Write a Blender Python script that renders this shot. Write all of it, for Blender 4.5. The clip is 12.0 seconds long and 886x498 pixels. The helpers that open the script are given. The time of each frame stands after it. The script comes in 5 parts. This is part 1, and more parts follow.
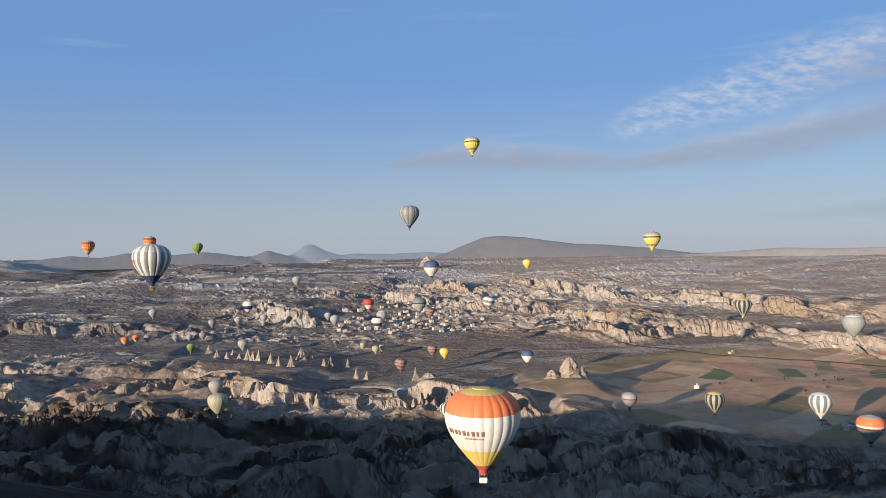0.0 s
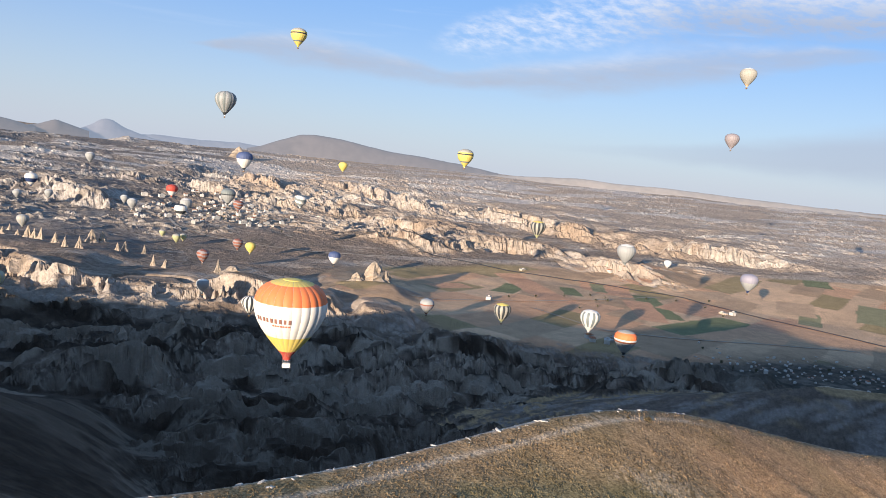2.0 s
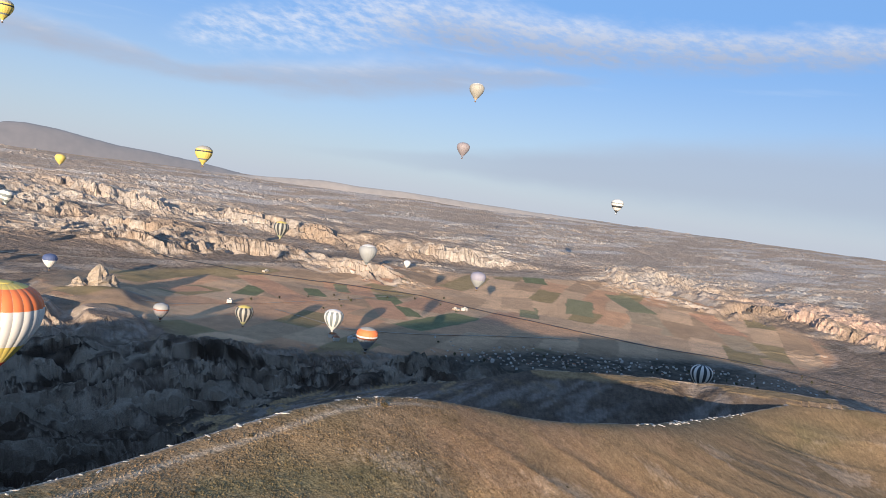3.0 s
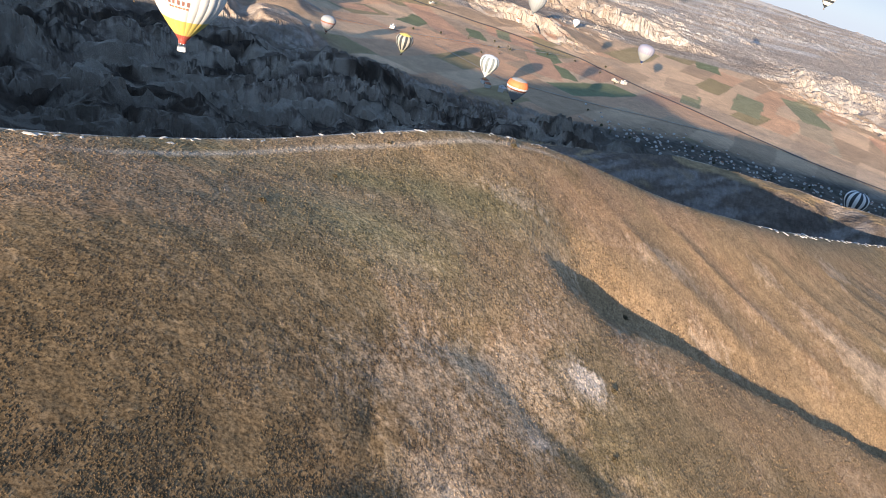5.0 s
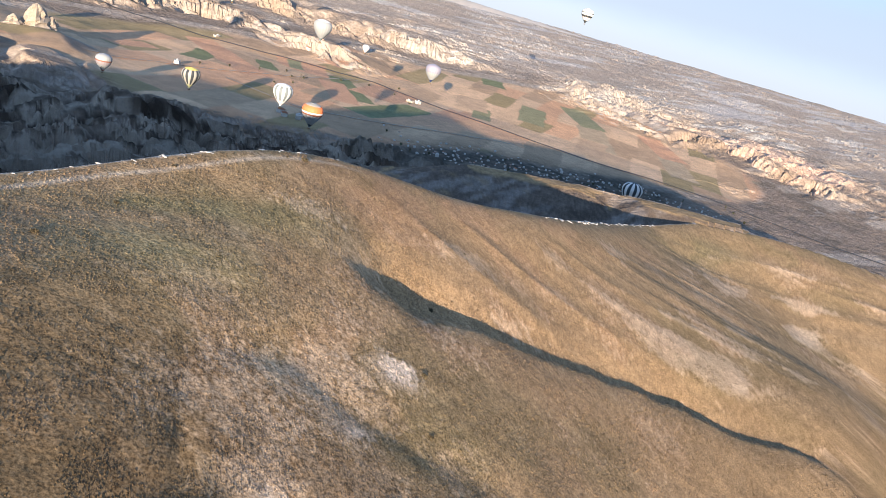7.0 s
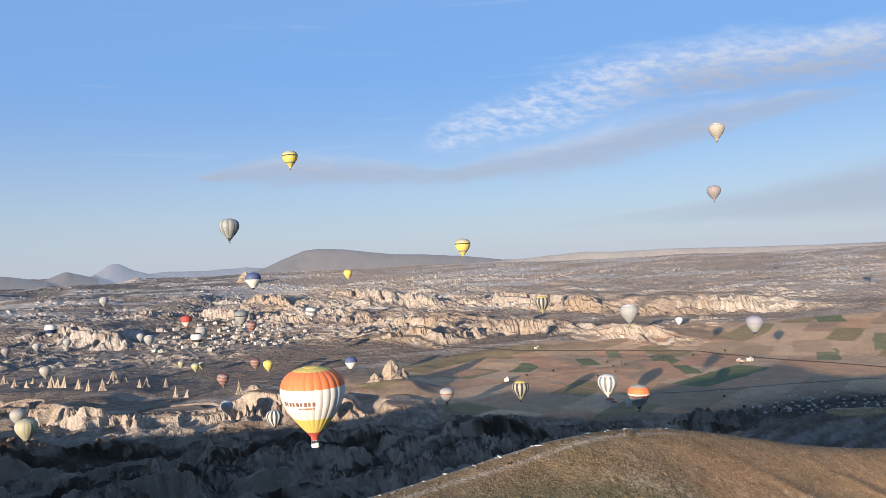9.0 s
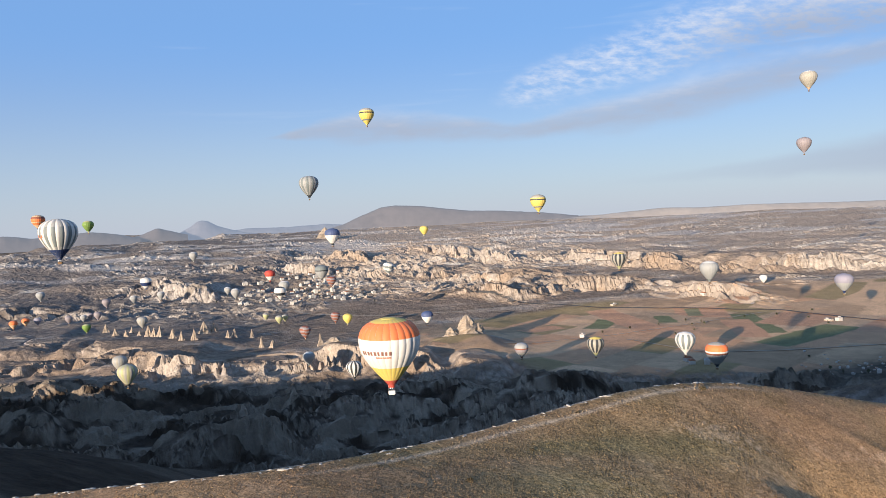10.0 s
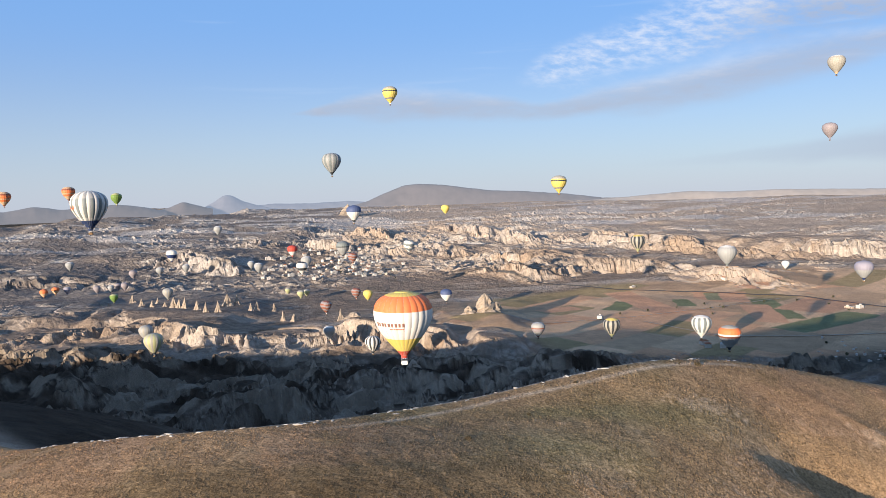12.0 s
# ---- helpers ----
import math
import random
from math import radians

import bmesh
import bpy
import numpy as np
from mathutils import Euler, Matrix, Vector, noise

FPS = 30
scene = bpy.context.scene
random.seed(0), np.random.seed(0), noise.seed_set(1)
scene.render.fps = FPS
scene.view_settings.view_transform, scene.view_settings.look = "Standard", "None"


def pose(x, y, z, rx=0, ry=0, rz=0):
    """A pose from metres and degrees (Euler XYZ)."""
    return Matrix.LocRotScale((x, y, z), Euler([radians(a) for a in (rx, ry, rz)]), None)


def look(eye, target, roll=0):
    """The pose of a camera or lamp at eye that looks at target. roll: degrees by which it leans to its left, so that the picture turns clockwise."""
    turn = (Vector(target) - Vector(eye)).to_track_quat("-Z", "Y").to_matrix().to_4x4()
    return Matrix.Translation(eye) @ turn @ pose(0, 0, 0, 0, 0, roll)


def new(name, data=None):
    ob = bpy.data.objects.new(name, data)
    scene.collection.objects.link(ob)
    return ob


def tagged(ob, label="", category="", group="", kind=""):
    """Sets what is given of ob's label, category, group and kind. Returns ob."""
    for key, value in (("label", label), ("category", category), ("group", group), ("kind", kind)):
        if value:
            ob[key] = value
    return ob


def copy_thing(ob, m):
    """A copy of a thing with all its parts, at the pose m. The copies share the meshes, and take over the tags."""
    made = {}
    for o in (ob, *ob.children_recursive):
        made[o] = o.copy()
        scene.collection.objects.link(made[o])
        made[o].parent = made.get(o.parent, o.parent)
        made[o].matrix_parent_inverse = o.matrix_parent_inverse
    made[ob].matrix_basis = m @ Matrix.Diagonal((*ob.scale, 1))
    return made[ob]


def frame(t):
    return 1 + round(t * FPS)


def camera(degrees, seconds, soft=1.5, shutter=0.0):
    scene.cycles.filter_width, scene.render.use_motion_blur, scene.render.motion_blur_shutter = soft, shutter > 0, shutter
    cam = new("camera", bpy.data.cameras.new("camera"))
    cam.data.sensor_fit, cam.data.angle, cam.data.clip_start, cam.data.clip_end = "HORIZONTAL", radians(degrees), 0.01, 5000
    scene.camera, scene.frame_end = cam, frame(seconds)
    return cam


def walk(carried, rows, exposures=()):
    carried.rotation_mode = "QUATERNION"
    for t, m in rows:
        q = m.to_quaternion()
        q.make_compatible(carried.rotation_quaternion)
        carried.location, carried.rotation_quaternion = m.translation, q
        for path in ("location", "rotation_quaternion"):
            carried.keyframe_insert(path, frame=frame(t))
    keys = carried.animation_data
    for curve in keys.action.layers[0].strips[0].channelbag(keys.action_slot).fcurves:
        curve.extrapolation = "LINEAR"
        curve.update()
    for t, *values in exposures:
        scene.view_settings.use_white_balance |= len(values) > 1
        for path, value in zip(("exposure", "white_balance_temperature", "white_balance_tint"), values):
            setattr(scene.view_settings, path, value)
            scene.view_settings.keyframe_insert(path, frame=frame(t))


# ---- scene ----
cam = camera(62.8, 12.0, soft=0.85)
PATH = [
    (0, (-2.746, -1.623, 249.67), (-2.773, 0.377, 249.674), -0.8),
    (0.5, (-3.485, -4.207, 249.661), (-3.272, -2.222, 249.546), -1.1),
    (1, (-4.309, -6.752, 249.621), (-3.832, -4.824, 249.381), 1.4),
    (1.5, (-5.048, -9.484, 249.49), (-4.582, -7.552, 249.259), 2.3),
    (2, (-5.812, -12.447, 249.24), (-5.321, -10.523, 249.005), 6.0),
    (2.5, (-6.591, -15.59, 248.926), (-5.603, -13.855, 248.812), 6.6),
    (3, (-7.436, -18.85, 248.585), (-6.314, -17.201, 248.438), 7.7),
    (3.5, (-8.251, -22.056, 248.28), (-7.1, -20.452, 247.966), 13.1),
    (3.7, (-8.484, -23.219, 248.234), (-7.396, -21.621, 247.725), 14.8),
    (5.3, (-9.727, -31.793, 247.632), (-8.911, -30.178, 246.78), 18.7),
    (5.5, (-9.768, -32.807, 247.579), (-8.952, -31.187, 246.738), 18.9),
    (6, (-9.334, -35.19, 247.306), (-8.245, -33.685, 246.565), 19.9),
    (6.5, (-8.822, -37.441, 247.003), (-7.611, -36.005, 246.316), 19.7),
    (6.7, (-8.624, -38.29, 246.89), (-7.366, -36.892, 246.21), 19.3),
    (8.3, (-7.133, -44.599, 244.662), (-6.296, -42.795, 244.445), -5.0),
    (8.5, (-7.053, -45.494, 244.56), (-6.269, -43.661, 244.396), -4.0),
    (9, (-7.156, -48.062, 244.213), (-6.694, -46.116, 244.237), -2.7),
    (9.5, (-7.188, -50.815, 243.894), (-6.896, -48.836, 243.896), -3.4),
    (10, (-6.984, -53.586, 243.707), (-6.733, -51.604, 243.621), -2.8),
    (10.5, (-6.521, -56.446, 243.634), (-6.293, -54.46, 243.569), -0.8),
    (11, (-6.245, -59.496, 243.522), (-6.027, -57.51, 243.443), -0.3),
    (11.5, (-5.668, -62.664, 243.462), (-5.477, -60.677, 243.33), -2.6),
    (12, (-4.716, -65.894, 243.456), (-4.528, -63.908, 243.315), -1.7),
]
walk(cam, [(t, look(eye, target, roll)) for t, eye, target, roll in PATH], [(0, 0.38), (0.6, 0.53), (1.2, 0.8), (2.4, 0.86), (3.2, 0.72), (3.8, 0.72), (5.3, 1.35), (6.0, 1.47), (6.7, 1.38), (8.3, 0.9), (9.2, 0.7), (12, 0.8)])

# ---------------------------------------------------------------- light and sky
SUN_AZ, SUN_EL = 220.0, 7.7
world = bpy.data.worlds.new("world")
scene.world = world
world.use_nodes = True
wn, wl = world.node_tree.nodes, world.node_tree.links
wn.clear()


def wmath(op, a, b=None, clamp=False):
    nd = wn.new("ShaderNodeMath")
    nd.operation, nd.use_clamp = op, clamp
    for i, v in enumerate((a, b)):
        if v is None:
            continue
        if isinstance(v, (int, float)):
            nd.inputs[i].default_value = v
        else:
            wl.new(v, nd.inputs[i])
    return nd.outputs[0]


def wmix(fac, a, b):
    nd = wn.new("ShaderNodeMix")
    nd.data_type = "RGBA"
    for sock, v in ((nd.inputs[0], fac), (nd.inputs[6], a), (nd.inputs[7], b)):
        if isinstance(v, (int, float)):
            sock.default_value = v
        elif isinstance(v, tuple):
            sock.default_value = (*v, 1)
        else:
            wl.new(v, sock)
    return nd.outputs[2]


def wramp(v, lo, hi):
    nd = wn.new("ShaderNodeMapRange")
    nd.interpolation_type = "SMOOTHSTEP"
    wl.new(v, nd.inputs[0])
    nd.inputs[1].default_value, nd.inputs[2].default_value = lo, hi
    nd.inputs[3].default_value, nd.inputs[4].default_value = 0, 1
    return nd.outputs[0]


def wnoise(vec, scale, detail, rough=0.55):
    nd = wn.new("ShaderNodeTexNoise")
    nd.inputs["Scale"].default_value, nd.inputs["Detail"].default_value = scale, detail
    nd.inputs["Roughness"].default_value = rough
    wl.new(vec, nd.inputs["Vector"])
    return nd.outputs[0]


def wcombine(x, y, z=0.0):
    nd = wn.new("ShaderNodeCombineXYZ")
    for i, v in enumerate((x, y, z)):
        if isinstance(v, (int, float)):
            nd.inputs[i].default_value = v
        else:
            wl.new(v, nd.inputs[i])
    return nd.outputs[0]


sky = wn.new("ShaderNodeTexSky")
sky.sky_type, sky.sun_disc = "NISHITA", False
sky.sun_elevation, sky.sun_rotation = radians(SUN_EL), radians(SUN_AZ)
sky.altitude, sky.air_density, sky.dust_density, sky.ozone_density = 1100, 1.0, 0.6, 3.8
coord = wn.new("ShaderNodeTexCoord")
sep = wn.new("ShaderNodeSeparateXYZ")
wl.new(coord.outputs["Generated"], sep.inputs[0])
dx, dy, dz = sep.outputs
# bearing (degrees, clockwise from +y) and height over the horizon (degrees)
bearing = wmath("MULTIPLY", wmath("ARCTAN2", dx, dy), 57.2958)
height = wmath("MULTIPLY", wmath("ARCSINE", dz), 57.2958)


def cloud_band(points, half, wobble, seed, fade=4):
    """A long cloud along a line of (bearing, height): 1 on its axis, 0 outside."""
    warp = wmath("MULTIPLY", wmath("SUBTRACT", wnoise(wcombine(wmath("MULTIPLY", bearing, 0.12), wmath("MULTIPLY", height, 0.3), seed), 1.6, 5), 0.5), wobble)
    curve = wn.new("ShaderNodeFloatCurve")
    lo, hi = points[0][0], points[-1][0]
    mp = curve.mapping
    c = mp.curves[0]
    while len(c.points) < len(points):
        c.points.new(0.5, 0.5)
    for p, (b, h, w) in zip(c.points, points):
        p.location = ((b - lo) / (hi - lo), h / 40)
    mp.update()
    wl.new(wmath("DIVIDE", wmath("SUBTRACT", bearing, lo), hi - lo, True), curve.inputs["Value"])
    axis = wmath("MULTIPLY", curve.outputs[0], 40)
    thick = wn.new("ShaderNodeFloatCurve")
    c = thick.mapping.curves[0]
    while len(c.points) < len(points):
        c.points.new(0.5, 0.5)
    for p, (b, h, w) in zip(c.points, points):
        p.location = ((b - lo) / (hi - lo), w / 10)
    thick.mapping.update()
    wl.new(wmath("DIVIDE", wmath("SUBTRACT", bearing, lo), hi - lo, True), thick.inputs["Value"])
    wide = wmath("MULTIPLY", thick.outputs[0], 10 * half)
    off = wmath("DIVIDE", wmath("ABSOLUTE", wmath("ADD", wmath("SUBTRACT", height, axis), warp)), wmath("MAXIMUM", wide, 0.01))
    inside = wmath("MULTIPLY", wramp(bearing, lo, lo + fade), wmath("SUBTRACT", 1.0, wramp(bearing, hi - 6, hi)))
    return wmath("MULTIPLY", inside, wmath("SUBTRACT", 1.0, wramp(off, 0.25, 1.15))), axis


CLOUD_WHITE, CLOUD_GREY = (4.0, 4.2, 4.7), (2.2, 2.4, 2.95)
col = wmix(wmath("MULTIPLY", wmath("MULTIPLY", wramp(dy, -0.2, 0.5), wramp(height, 0.0, 14.0)), 0.75), sky.outputs[0], (0.92, 2.15, 4.5))
# pale band of morning haze over the horizon
col = wmix(wmath("ADD", 0.12, wmath("MULTIPLY", wmath("SUBTRACT", 1.0, wramp(height, -2.0, 15.0)), 0.75)), col, (2.68, 2.95, 3.62))
# grey-bellied long cloud
long_cloud, axis1 = cloud_band([(-6.5, 6.8, 0.1), (-3.8, 6.95, 0.8), (-1.5, 7.1, 1.5), (2, 7.25, 2.2), (6.5, 7.0, 1.9), (10.8, 6.7, 1.4), (13, 6.5, 1.2), (17, 6.8, 1.8), (23.5, 7.5, 2.6), (27.4, 8.2, 2.9), (31.8, 8.9, 2.6), (37, 9.5, 1.7), (46, 10.2, 0.3)], 0.66, 1.3, 3.1, 3)
fine = wnoise(wcombine(wmath("MULTIPLY", bearing, 0.25), wmath("MULTIPLY", height, 0.9), 1.0), 1.3, 7, 0.6)
shade = wramp(wmath("ADD", wmath("MULTIPLY", wmath("SUBTRACT", height, axis1), 0.40), wmath("MULTIPLY", fine, 0.7)), 0.35, 1.25)
col = wmix(wmath("MULTIPLY", long_cloud, wmath("ADD", 0.12, wmath("MULTIPLY", fine, 0.9))), col, wmix(shade, CLOUD_GREY, CLOUD_WHITE))
# rippled high cloud above it
high, axis2 = cloud_band([(11, 8.9, 0.4), (14, 9.5, 1.6), (18, 10.4, 2.4), (22, 11.3, 3.0), (27, 12.2, 3.3), (32, 12.8, 3.2), (40, 12.7, 2.6), (50, 12.9, 2.2), (62, 13.3, 1.8), (85, 14, 0.6)], 0.85, 2.4, 7.7)
ripple = wnoise(wcombine(wmath("MULTIPLY", wmath("ADD", bearing, wmath("MULTIPLY", height, 0.8)), 0.9), wmath("MULTIPLY", height, 2.2), 4.0), 0.9, 6, 0.6)
belly = wmath("MULTIPLY", wramp(bearing, 21.0, 33.0), wramp(wmath("SUBTRACT", wmath("ADD", axis2, 1.2), height), -1.0, 2.4))
thick_part = wmath("MULTIPLY", wramp(bearing, 22.0, 34.0), 0.35)
col = wmix(wmath("MULTIPLY", high, wmath("MULTIPLY", wmath("ADD", wramp(ripple, 0.30, 0.80), thick_part, True), 0.78)), col, wmix(belly, CLOUD_WHITE, CLOUD_GREY))
# grey veil low over the horizon, and thin streaks
veil, axis3 = cloud_band([(18, 2.0, 0.2), (30, 2.4, 0.9), (40, 3.0, 2.2), (55, 4.0, 4.0), (80, 4.4, 4.4), (110, 4, 0.5)], 0.8, 1.0, 9.4, 26)
col = wmix(wmath("MULTIPLY", veil, 0.7), col, (2.15, 2.45, 3.1))
streak = wramp(wnoise(wcombine(wmath("MULTIPLY", bearing, 0.06), wmath("MULTIPLY", height, 0.75), 12.0), 1.0, 4, 0.5), 0.60, 0.80)
col = wmix(wmath("MULTIPLY", wmath("MULTIPLY", streak, wramp(height, 4, 12)), 0.28), col, (3.4, 3.9, 4.7))
back = wn.new("ShaderNodeBackground")
back.inputs[1].default_value = 0.12
wl.new(col, back.inputs[0])
out = wn.new("ShaderNodeOutputWorld")
wl.new(back.outputs[0], out.inputs[0])

sun = new("sun", bpy.data.lights.new("sun", "SUN"))
sun.data.energy, sun.data.angle, sun.data.color = 5.0, radians(0.5), (1.0, 0.83, 0.65)
to_sun = Vector((math.sin(radians(SUN_AZ)) * math.cos(radians(SUN_EL)), math.cos(radians(SUN_AZ)) * math.cos(radians(SUN_EL)), math.sin(radians(SUN_EL))))
sun.rotation_euler = to_sun.to_track_quat("Z", "Y").to_euler()

# ---------------------------------------------------------------- materials
def shader(name, colour=(0.5, 0.5, 0.5), rough=0.8, metal=0.0, spread=0.15, grain=1.0, bump=0.0, attribute=None, coarse=None, sheen=0.0):
    """A worn procedural surface: base colour varied at two scales, with fine relief."""
    m = bpy.data.materials.new(name)
    m.use_nodes = True
    n, l = m.node_tree.nodes, m.node_tree.links
    bsdf = n["Principled BSDF"]
    tc = n.new("ShaderNodeTexCoord")
    n1, n2 = n.new("ShaderNodeTexNoise"), n.new("ShaderNodeTexNoise")
    for nd, sc, dt in ((n1, grain, 6), (n2, coarse or grain * 0.12, 3)):
        nd.inputs["Scale"].default_value, nd.inputs["Detail"].default_value = sc, dt
        l.new(tc.outputs["Object"], nd.inputs["Vector"])
    add = n.new("ShaderNodeMath")
    add.operation = "ADD"
    l.new(n1.outputs[0], add.inputs[0]), l.new(n2.outputs[0], add.inputs[1])
    ramp = n.new("ShaderNodeMapRange")
    ramp.inputs[1].default_value, ramp.inputs[2].default_value = 0.6, 1.4
    ramp.inputs[3].default_value, ramp.inputs[4].default_value = 1 - spread, 1 + spread
    l.new(add.outputs[0], ramp.inputs[0])
    mul = n.new("ShaderNodeVectorMath")
    mul.operation = "SCALE"
    l.new(ramp.outputs[0], mul.inputs["Scale"])
    if attribute:
        at = n.new("ShaderNodeAttribute")
        at.attribute_name = attribute
        l.new(at.outputs["Color"], mul.inputs[0])
    else:
        mul.inputs[0].default_value = colour
    l.new(mul.outputs[0], bsdf.inputs["Base Color"])
    bsdf.inputs["Roughness"].default_value, bsdf.inputs["Metallic"].default_value = rough, metal
    bsdf.inputs["Specular IOR Level"].default_value = 0.25
    if bump:
        b = n.new("ShaderNodeBump")
        b.inputs["Strength"].default_value, b.inputs["Distance"].default_value = 1.0, bump
        l.new(n1.outputs[0], b.inputs["Height"])
        l.new(b.outputs[0], bsdf.inputs["Normal"])
    return m


# ---------------------------------------------------------------- helpers for meshes
def part(name, bm, material, parent, label=""):
    me = bpy.data.meshes.new(name)
    bm.to_mesh(me)
    bm.free()
    for m in (material if isinstance(material, (list, tuple)) else [material]):
        me.materials.append(m)
    ob = new(name, me)
    ob.parent = parent
    if label:
        ob["label"] = label
    return ob


def empty(name, m):
    ob = new(name)
    ob.matrix_basis = m
    ob.empty_display_size = 1
    return ob


def array_mesh(name, verts, faces):
    """A mesh from numpy arrays: verts (n, 3), faces (m, 3 or 4)."""
    me = bpy.data.meshes.new(name)
    k = faces.shape[1]
    me.vertices.add(len(verts))
    me.vertices.foreach_set("co", np.ascontiguousarray(verts, dtype=np.float32).ravel())
    me.loops.add(faces.size)
    me.loops.foreach_set("vertex_index", np.ascontiguousarray(faces, dtype=np.int32).ravel())
    me.polygons.add(len(faces))
    me.polygons.foreach_set("loop_start", np.arange(0, faces.size, k, dtype=np.int32))
    me.update(calc_edges=True)
    return me


# ---------------------------------------------------------------- the shape of the land
RNG = np.random.RandomState(7)
TABLE = RNG.rand(256, 256)


def vnoise(x, y):
    """Smooth value noise, 0 to 1, one cell a unit."""
    xi, yi = np.floor(x).astype(np.int64), np.floor(y).astype(np.int64)
    fx, fy = x - xi, y - yi
    fx, fy = fx * fx * fx * (fx * (fx * 6 - 15) + 10), fy * fy * fy * (fy * (fy * 6 - 15) + 10)
    a, b = TABLE[xi & 255, yi & 255], TABLE[(xi + 1) & 255, yi & 255]
    c, d = TABLE[xi & 255, (yi + 1) & 255], TABLE[(xi + 1) & 255, (yi + 1) & 255]
    return (a + (b - a) * fx) * (1 - fy) + (c + (d - c) * fx) * fy


def fbm(x, y, octaves=4, gain=0.5):
    total, amp, norm = 0.0, 1.0, 0.0
    for k in range(octaves):
        total = total + amp * vnoise(x * 2 ** k + 17.3 * k, y * 2 ** k + 41.7 * k)
        norm += amp
        amp *= gain
    return total / norm


def ridged(x, y, octaves=4, gain=0.5):
    total, amp, norm = 0.0, 1.0, 0.0
    for k in range(octaves):
        total = total + amp * (1 - np.abs(2 * vnoise(x * 2 ** k + 7.1 * k, y * 2 ** k + 29.3 * k) - 1))
        norm += amp
        amp *= gain
    return total / norm


def step(v, lo, hi):
    t = np.clip((v - lo) / (hi - lo), 0, 1)
    return t * t * (3 - 2 * t)


def bell(x, y, cx, cy, rx, ry):
    return np.exp(-(((x - cx) / rx) ** 2 + ((y - cy) / ry) ** 2))


def along(x, y, line):
    """Signed distance to a polyline (positive on its left) and the share of its length, blended smoothly from piece to piece."""
    best = np.full(x.shape, 1e12)
    weight, side, share = (np.zeros(x.shape) for _ in range(3))
    lens = [math.dist(a[:2], b[:2]) for a, b in zip(line, line[1:])]
    total, gone = sum(lens), 0.0
    for (a, b), ln in zip(zip(line, line[1:]), lens):
        ux, uy = (b[0] - a[0]) / ln, (b[1] - a[1]) / ln
        px, py = x - a[0], y - a[1]
        t = np.clip(px * ux + py * uy, 0, ln)
        d2 = (px - t * ux) ** 2 + (py - t * uy) ** 2
        best = np.minimum(best, d2)
        w = 1 / (d2 + 4)
        w = w * w * w
        weight += w
        side += w * (ux * py - uy * px)
        share += w * (gone + t) / total
        gone += ln
    return np.sqrt(best) * np.sign(side), share / weight


# crest of the bare hill: x, y, height, steepness of the near slope
CREST = [(-1500, 250, 150, 0.3), (-750, 390, 136, 0.3), (-442, 449, 116, 0.3), (-350, 410, 124, 0.3), (-290, 360, 150, 0.28), (-250, 330, 160, 0.28), (-160, 215, 158, 0.25),
         (-120, 168, 168, 0.3), (-97, 142, 177.5, 0.25), (-80, 124, 184, 0.15), (-60, 108, 189.5, 0.1), (-30, 98, 193, 0.1), (-10, 106, 191.6, 0.15), (10, 116, 190.2, 0.2), (24, 122, 190.3, 0.3), (40, 132, 190.5, 0.40), (54, 138, 191, 0.45), (70, 143, 192.4, 0.5), (82, 152, 191, 0.50),
         (112, 161, 187.5, 0.45), (180, 173, 170.5, 0.42), (266, 195, 156, 0.38), (340, 225, 143, 0.27), (423, 254, 131, 0.22),
         (507, 262, 132, 0.18), (560, 222, 136, 0.18), (640, 175, 130, 0.2), (760, 115, 105, 0.3), (1000, 40, 60, 0.3)]
crest_pts = []
for a, b in zip(CREST, CREST[1:]):
    k = max(2, int(math.dist(a[:2], b[:2]) / (4 if -160 < a[0] < 520 else 14)))
    crest_pts += [[a[j] + (b[j] - a[j]) * i / k for j in range(4)] for i in range(k)]
crest_pts = np.array(crest_pts)
for j in range(4):
    for _ in range(2):
        pad = np.pad(crest_pts[:, j], 3, mode="edge")
        crest_pts[:, j] = sum(pad[i:i + len(crest_pts)] for i in range(7)) / 7
crest_run = np.concatenate([[0], np.cumsum(np.hypot(*np.diff(crest_pts[:, :2], axis=0).T))])
# the second spur, a low mesa
SPUR = [(400, 408, 115), (428, 378, 121), (465, 340, 126), (505, 292, 131), (540, 245, 134)]
GULLY_A = [(80, 109), (86, 106), (96, 103), (109, 102), (118, 102), (137, 97), (163, 95), (187, 94), (212, 89), (235, 83), (254, 68), (280, 59), (297, 47), (330, 34)]
GULLY_B = [(54, 76), (57, 71), (60, 63), (64, 57), (70, 54), (78, 49), (90, 44), (110, 34)]
GULLY_C = [(23, 43), (27, 40), (31, 38), (36, 35), (52, 27)]



